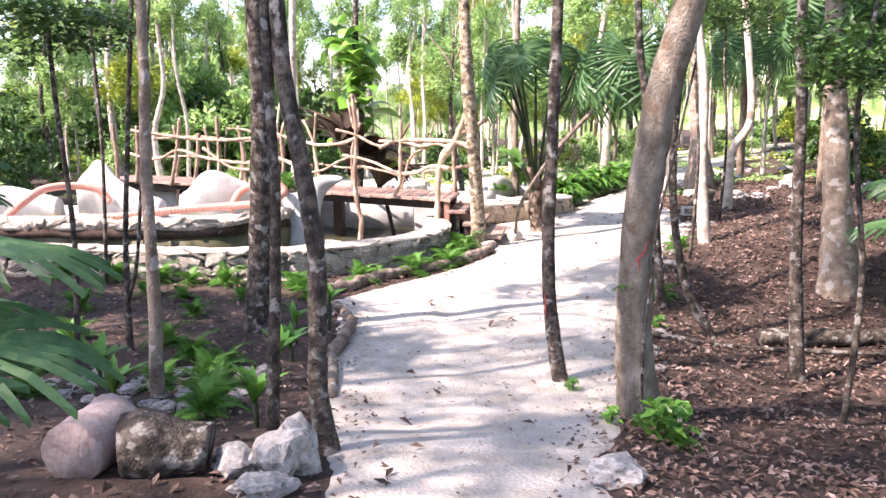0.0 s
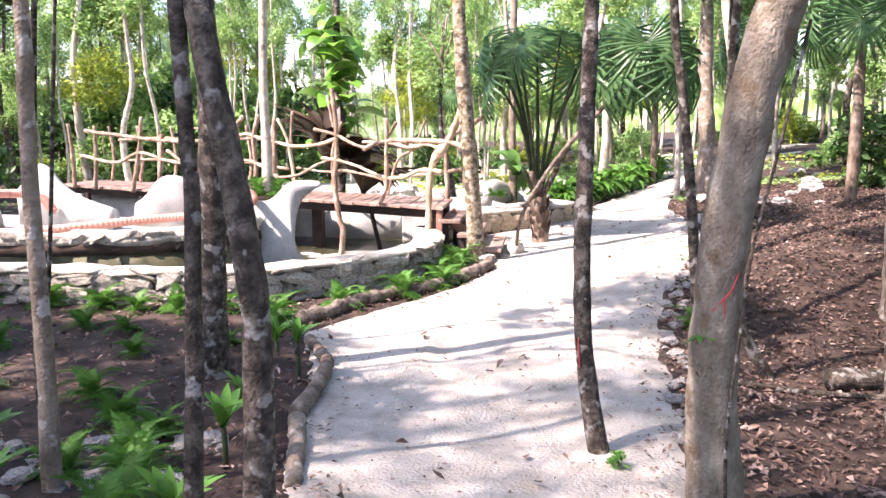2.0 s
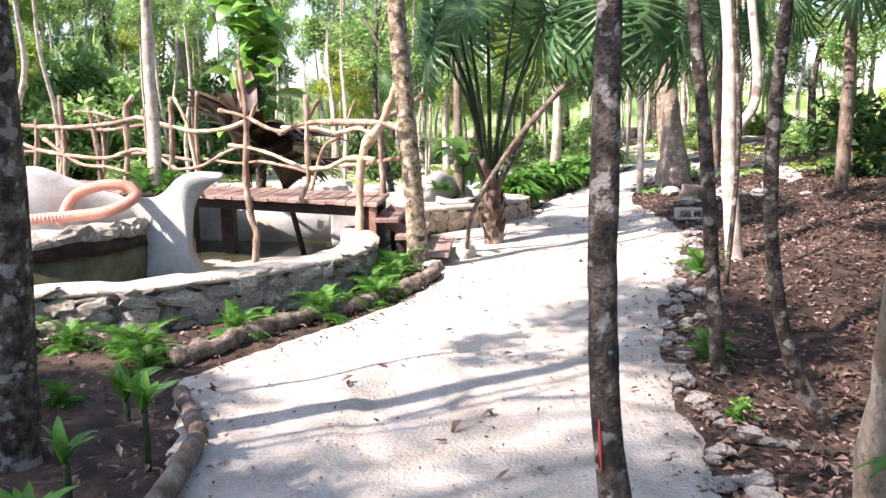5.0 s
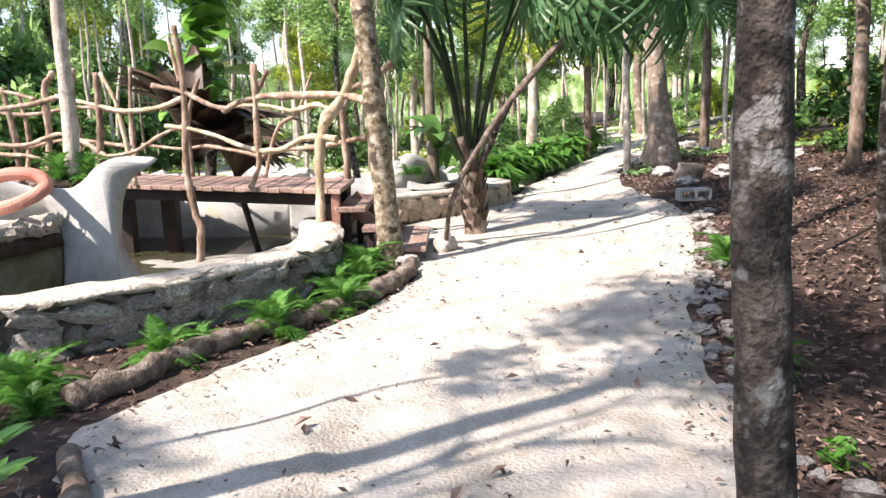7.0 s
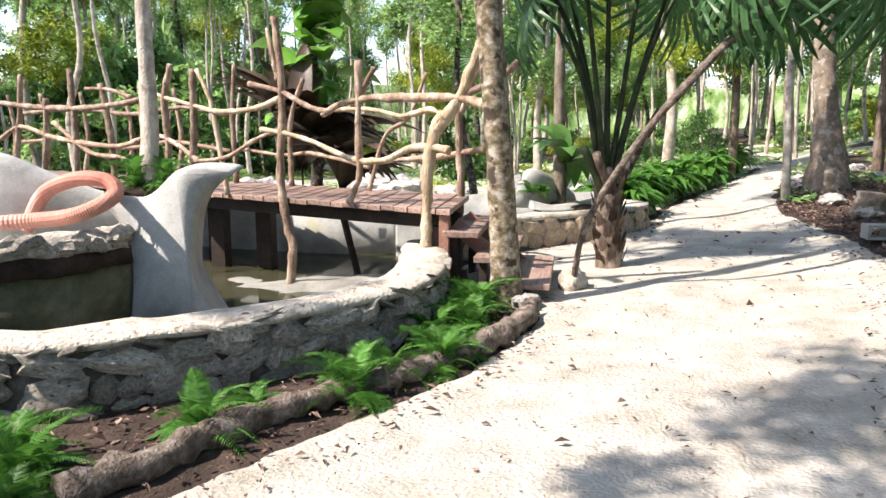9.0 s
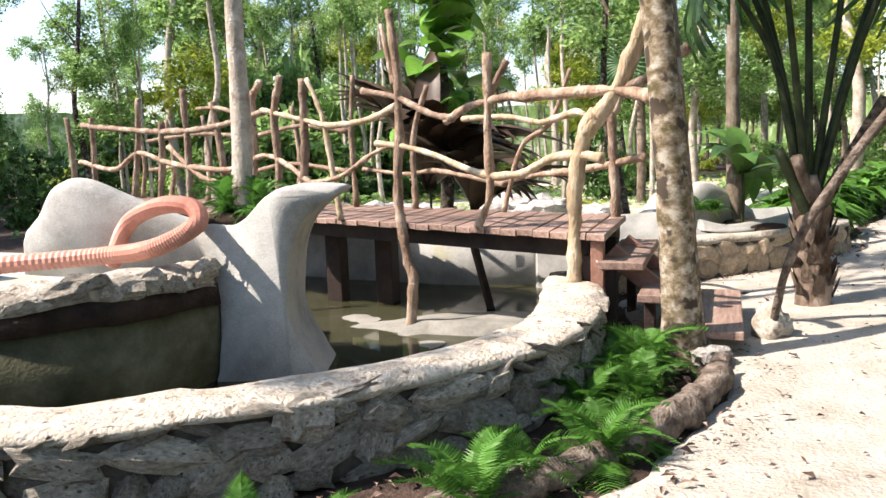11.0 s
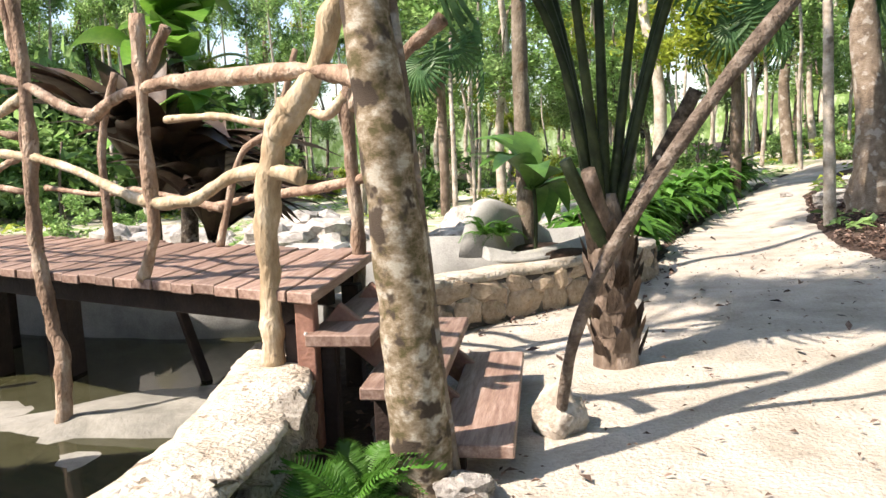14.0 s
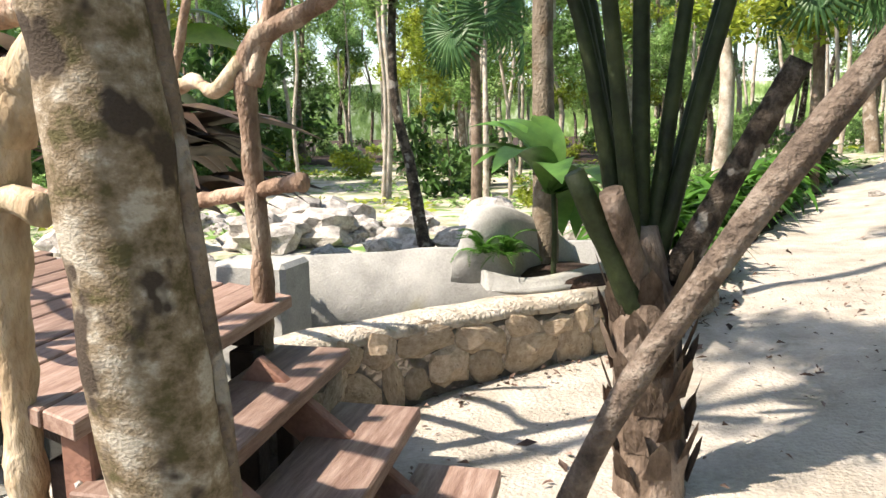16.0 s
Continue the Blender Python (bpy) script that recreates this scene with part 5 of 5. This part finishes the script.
for sx, sy, sz, ox, oy in ((0.4, 0.03, 0.19, 0, -0.06), (0.4, 0.03, 0.19, 0, 0.06), (0.03, 0.09, 0.19, -0.185, 0), (0.03, 0.09, 0.19, 0, 0), (0.03, 0.09, 0.19, 0.185, 0)):
    c = bmesh.ops.create_cube(bb, size=1)["verts"]
    bmesh.ops.scale(bb, vec=(sx, sy, sz), verts=c)
    bmesh.ops.translate(bb, vec=(ox, oy, 0.0), verts=c)
bmesh.ops.rotate(bb, matrix=Matrix.Rotation(radians(90), 3, "X"), verts=bb.verts)
bmesh.ops.translate(bb, vec=(0, 0, 0.08), verts=bb.verts)
part("block_body", bb, M_BLOCK, block)

rock_shapes = [bm_mesh("rock", rock_bm((1, 0.85, 0.7), k, 3, 0.5), M_ROCK, False) for k in range(5)]


def rock(x, y, s, k, label, z=None, group="", sx=1.0, sz=1.0):
    ob = put("rock", rock_shapes[k % 5], None, pose(x, y, (gz(x, y) if z is None else z) + 0.2 * s * sz, 0, 0, k * 67) @ Matrix.Diagonal((s * sx, s, s * sz, 1)))
    return tagged(ob, label, "rock", group)


rock(0.74, 1.27, 0.36, 1, "jagged grey limestone rock at the foot of the tree", sz=1.25)
rock(0.5, 1.2, 0.23, 2, "small pitted grey limestone rock", sz=1.1)
rock(0.74, 0.98, 0.28, 3, "flat pale limestone rock", sz=0.6)
rock(2.34, 1.55, 0.32, 4, "low grey limestone rock at the path edge", sz=0.5)
rock(0.62, 9.98, 0.24, 0, "pale limestone rock at the foot of the tree", sz=0.9)
r = random.Random(11)
for i in range(46):
    x, y = r.uniform(-5.5, 1.3), r.uniform(15.2, 19.5)
    rock(x, y, r.uniform(0.25, 1.1), i, "pale weathered limestone boulder in the clearing", group="limestone boulders", sz=r.uniform(0.6, 1.0))
for i in range(24):
    x, y = r.uniform(4.3, 8), r.uniform(13, 22)
    rock(x, y, r.uniform(0.15, 0.5), i, "pale limestone rock on the bank", group="bank rocks", sz=0.7)
for i in range(44):
    x, y = r.uniform(-2.0, -0.2), r.uniform(2.2, 3.6)
    rock(x, y, r.uniform(0.06, 0.2), i, "small pale stone in the planting bed", group="bed stones", sz=0.6)
edge = [(2.46, 3.0), (2.52, 4.2), (2.58, 5.8), (2.66, 6.9), (2.82, 8.0), (3.25, 9.6), (3.78, 11.6)]
for i in range(110):
    t = r.random() * 5.999
    k = int(t)
    x = edge[k][0] + (edge[k + 1][0] - edge[k][0]) * (t - k) + abs(r.gauss(0, 0.16))
    y = edge[k][1] + (edge[k + 1][1] - edge[k][1]) * (t - k)
    rock(x, y, r.uniform(0.05, 0.17), i, "small pale limestone stone along the path edge", group="path edge stones", sz=0.7)


def scatter(name, label, n, box, size, mat, keep, seed, lift=0.006):
    g = np.random.default_rng(seed)
    x, y = g.uniform(box[0], box[2], n), g.uniform(box[1], box[3], n)
    m = keep(x, y)
    x, y = x[m], y[m]
    pts = np.stack([x, y, ground_z(x, y) + lift + g.uniform(0, 0.02, len(x))], 1)
    v, f = leaves_on(pts, size, g)
    ob = put(name, np_mesh(name, v, f, mat))
    return tagged(ob, label, "leaves", kind="stuff")


def off_path(x, y):
    return (edge_distance(x, y, PATH_POLY) < -0.05) & ~inside(x, y, POOL_POLY)


scatter("leaf_litter", "thick brown leaf litter on the bank", 60000, (2.2, -3, 9, 20), 0.06, M_LITTER, lambda x, y: off_path(x, y) & (x > 2), 1, 0.01)
scatter("leaf_litter", "sparse dry leaves on the dark bed soil", 9000, (-6, -3, 1.2, 10), 0.06, M_LITTER, lambda x, y: off_path(x, y) & (y < 10), 2, 0.012)
scatter("fallen_leaves", "dry leaves scattered on the sandy path", 320, (-1, 0, 4.2, 20), 0.075, M_LITTER, lambda x, y: edge_distance(x, y, PATH_POLY) > 0.1, 3, 0.02)
scatter("leaf_crumbs", "tiny dry leaf crumbs on the sandy path", 2600, (-1, 0, 4.2, 16), 0.03, M_LITTER, lambda x, y: edge_distance(x, y, PATH_POLY) > 0.0, 4, 0.018)
scatter("leaf_crumbs", "tiny dry leaf crumbs at the path edges", 9000, (-1.2, 0, 4.2, 16), 0.045, M_LITTER, lambda x, y: np.abs(edge_distance(x, y, PATH_POLY) - 0.05) < 0.22, 5, 0.018)
scatter("ground_cover", "low green growth in the clearing", 16000, (-12, 15, 9, 36), 0.16, M_LEAF, lambda x, y: off_path(x, y) & (np.sin(x * 1.3 + y) + np.sin(y * 1.7 - x * 0.6) > 0.2), 6, 0.06)
scatter("ground_cover", "yellow-green low growth in the clearing", 7000, (-12, 17, 9, 36), 0.16, M_LEAFYEL, lambda x, y: off_path(x, y) & (np.sin(x * 0.9 - y) + np.sin(y * 1.1 + x * 0.8) > 0.7), 7, 0.12)

# small sprouts at the tree feet
v, f = leaf_cloud(60, (0, 0, 0.16), (0.2, 0.2, 0.14), 0.13, seed=91)
sprout_me = np_mesh("leaf_tuft", v, f, M_BROAD)
for x, y, s in ((2.62, 2.55, 0.85), (2.75, 2.75, 0.75), (2.08, 3.58, 0.35), (2.9, 5.85, 0.5), (2.35, 2.75, 0.4)):
    ob = thing("leafy_sprout", "green lobed sprout growing at a tree foot", "sprout", (x, y, gz(x, y)), group="sprouts")
    put("leaf_tuft", sprout_me, ob, Matrix.Diagonal((s, s, s, 1)))
    part("stem", tube([(0, 0, -0.02), (0.01, 0, 0.1 * s), (0, 0.01, 0.22 * s)], [0.006, 0.004], 5, 0, 2), M_PETIOLE, ob)

# red paint marks on two trunks
for owner, pts in (("leaning", [(2.45, 2.965, 1.08), (2.49, 2.957, 1.13), (2.53, 2.961, 1.18), (2.56, 2.972, 1.26)]), ("leaning", [(2.5, 2.955, 1.15), (2.505, 2.962, 1.05), (2.5, 2.972, 0.95)]), ("slim", [(1.86, 3.855, 0.5), (1.853, 3.865, 0.6), (1.848, 3.875, 0.68)])):
    mark = part("paint_mark", tube(pts, [0.004, 0.007, 0.003], 6, 0.3, 4), M_RED, None, "red paint mark on the bark", True)
    for o in scene.objects:
        if o.parent is None and o.get("label", "").startswith("leaning tan" if owner == "leaning" else "slim dark knobbly"):
            mark.parent = o
            mark.matrix_parent_inverse = o.matrix_basis.inverted()

# leafy boughs reaching in overhead
for x, y, z, s in ((-1.7, 3.0, 2.7, 0.5), (4.0, 3.6, 2.65, 0.55), (4.9, 5.4, 3.0, 0.6), (5.4, 7.0, 3.2, 0.7), (-1.2, 5.3, 3.6, 0.35), (3.5, 8.6, 3.4, 0.55), (4.3, 11.5, 3.4, 0.6), (-3.8, 6.5, 4.6, 0.5)):
    ob = thing("leafy_sapling", "slim sapling with dark leafy boughs", "tree", (x, y, gz(x, y) if not (-9 < x < -0.3 and y > 7) else 0), group="saplings")
    part("trunk", tube([(0, 0, -0.1), (0.06, 0.03, z * 0.4), (-0.04, 0.08, z * 0.8), (0, 0, z + 0.3)], [0.026, 0.014], 7, 0.15, 5), M_BARKDARK, ob, "", True)
    put("crown", dark_crown_me[int(z * 10) % 2], ob, Matrix.Translation((0, 0, z)) @ Matrix.Diagonal((s, s, s * 0.8, 1)))

# unseen taller trees added outside bed and bank; their high canopy dapples the sun
for x, y, z in ((-6.2, 2.4, 6.0), (-6.8, 0.2, 6.2), (-9.2, 3.2, 5.6)):
    near_tree("tree", "tall slim pale tree at the edge of the fern bed", [(x, y, gz(x, y)), (x + 0.1, y, 1.5), (x, y + 0.1, 3.5), (x + 0.15, y + 0.1, z)], 0.075, 0.04, M_BARKPALE, [(0.3, 0.2, 0.2, 0.75), (-0.7, 0.6, -0.5, 0.6), (0.6, -0.8, 0.5, 0.6)], group="bed edge trees")
high_me = []
for k in range(3):
    v, f = leaf_cloud(2000, (0, 0, 0), (2.3, 2.3, 0.9), 0.125, seed=140 + k, shell=0.0)
    high_me.append(np_mesh("crown", v, f, M_LEAF))
for k, (x, y) in enumerate(((-8.2, -6.6), (-6.2, -7.2), (-4.3, -6.9), (-7.8, -4.4), (-5.6, -4.9), (-3.9, -4.2), (-7.6, -2.3), (-5.5, -2.4), (-3.7, -2.0), (-7.3, -0.4), (-5.2, 0.1), (-4.5, 1.0), (-3.3, -0.7))):
    top = 13.2 if k > 10 else 9.6
    ob = near_tree("tree", "tall thin tree with a high airy crown", [(x, y, gz(x, y)), (x + 0.1, y, 2.5), (x, y + 0.1, 6.0), (x + 0.15, y + 0.1, top)], 0.08, 0.03, M_BARK, [], group="tall thin trees")
    put("crown", high_me[k % 3], ob, Matrix.Translation((0.1, 0.1, top + 0.1)) @ pose(0, 0, 0, 0, 0, 71 * k))

# ---- wall stones ----
stone_me = [bm_mesh("stone", rock_bm((1, 0.5, 1), 30 + k, 2, 0.7), M_STONE, False) for k in range(6)]
warm_me = [bm_mesh("stone", rock_bm((1, 0.5, 1), 50 + k, 2, 0.35), M_WARMSTONE, False) for k in range(5)]


def face_stones(parent, pts, meshes, side, start, stop, z0, z1, wide, high, seed, proud=0.13):
    r = random.Random(seed)
    path = smooth_path([(x, y, 0) for x, y in pts], 30)
    run = [0.0]
    for a, b in zip(path, path[1:]):
        run.append(run[-1] + (b - a).length)

    def at(s):
        j = 0
        while j < len(run) - 2 and run[j + 1] < s:
            j += 1
        d = (path[j + 1] - path[j]).normalized()
        return path[j] + d * (s - run[j]), d
    z = z0
    while z < z1 - 0.03:
        h = min(high * r.uniform(0.8, 1.25), z1 - z)
        s = start * run[-1] + r.uniform(0, wide)
        while s < stop * run[-1]:
            w = wide * r.uniform(0.5, 1.8)
            c, d = at(s + w / 2)
            nrm = Vector((d.y, -d.x, 0)) * side
            m = Matrix.Translation(c + nrm * proud + Vector((0, 0, z + h / 2 + r.uniform(-0.035, 0.035)))) @ Matrix.Rotation(math.atan2(d.y, d.x), 4, "Z") @ pose(0, 0, 0, 0, r.uniform(-28, 28), 0)
            put("stone", meshes[r.randrange(len(meshes))], parent, m @ Matrix.Diagonal((w * 1.15, r.uniform(0.10, 0.24), h * r.uniform(0.8, 1.7), 1)))
            s += w
        z += h


face_stones(pool_wall, RIM, stone_me, 1, 0.28, 1.0, -0.02, 0.37, 0.2, 0.12, 1, 0.165)
face_stones(low_wall, LOW, warm_me, 1, 0.0, 0.98, 0.02, 0.38, 0.22, 0.18, 2)
face_stones(inner, INNER, stone_me, 1, 0.3, 1.0, 0.54, 0.66, 0.2, 0.12, 3)
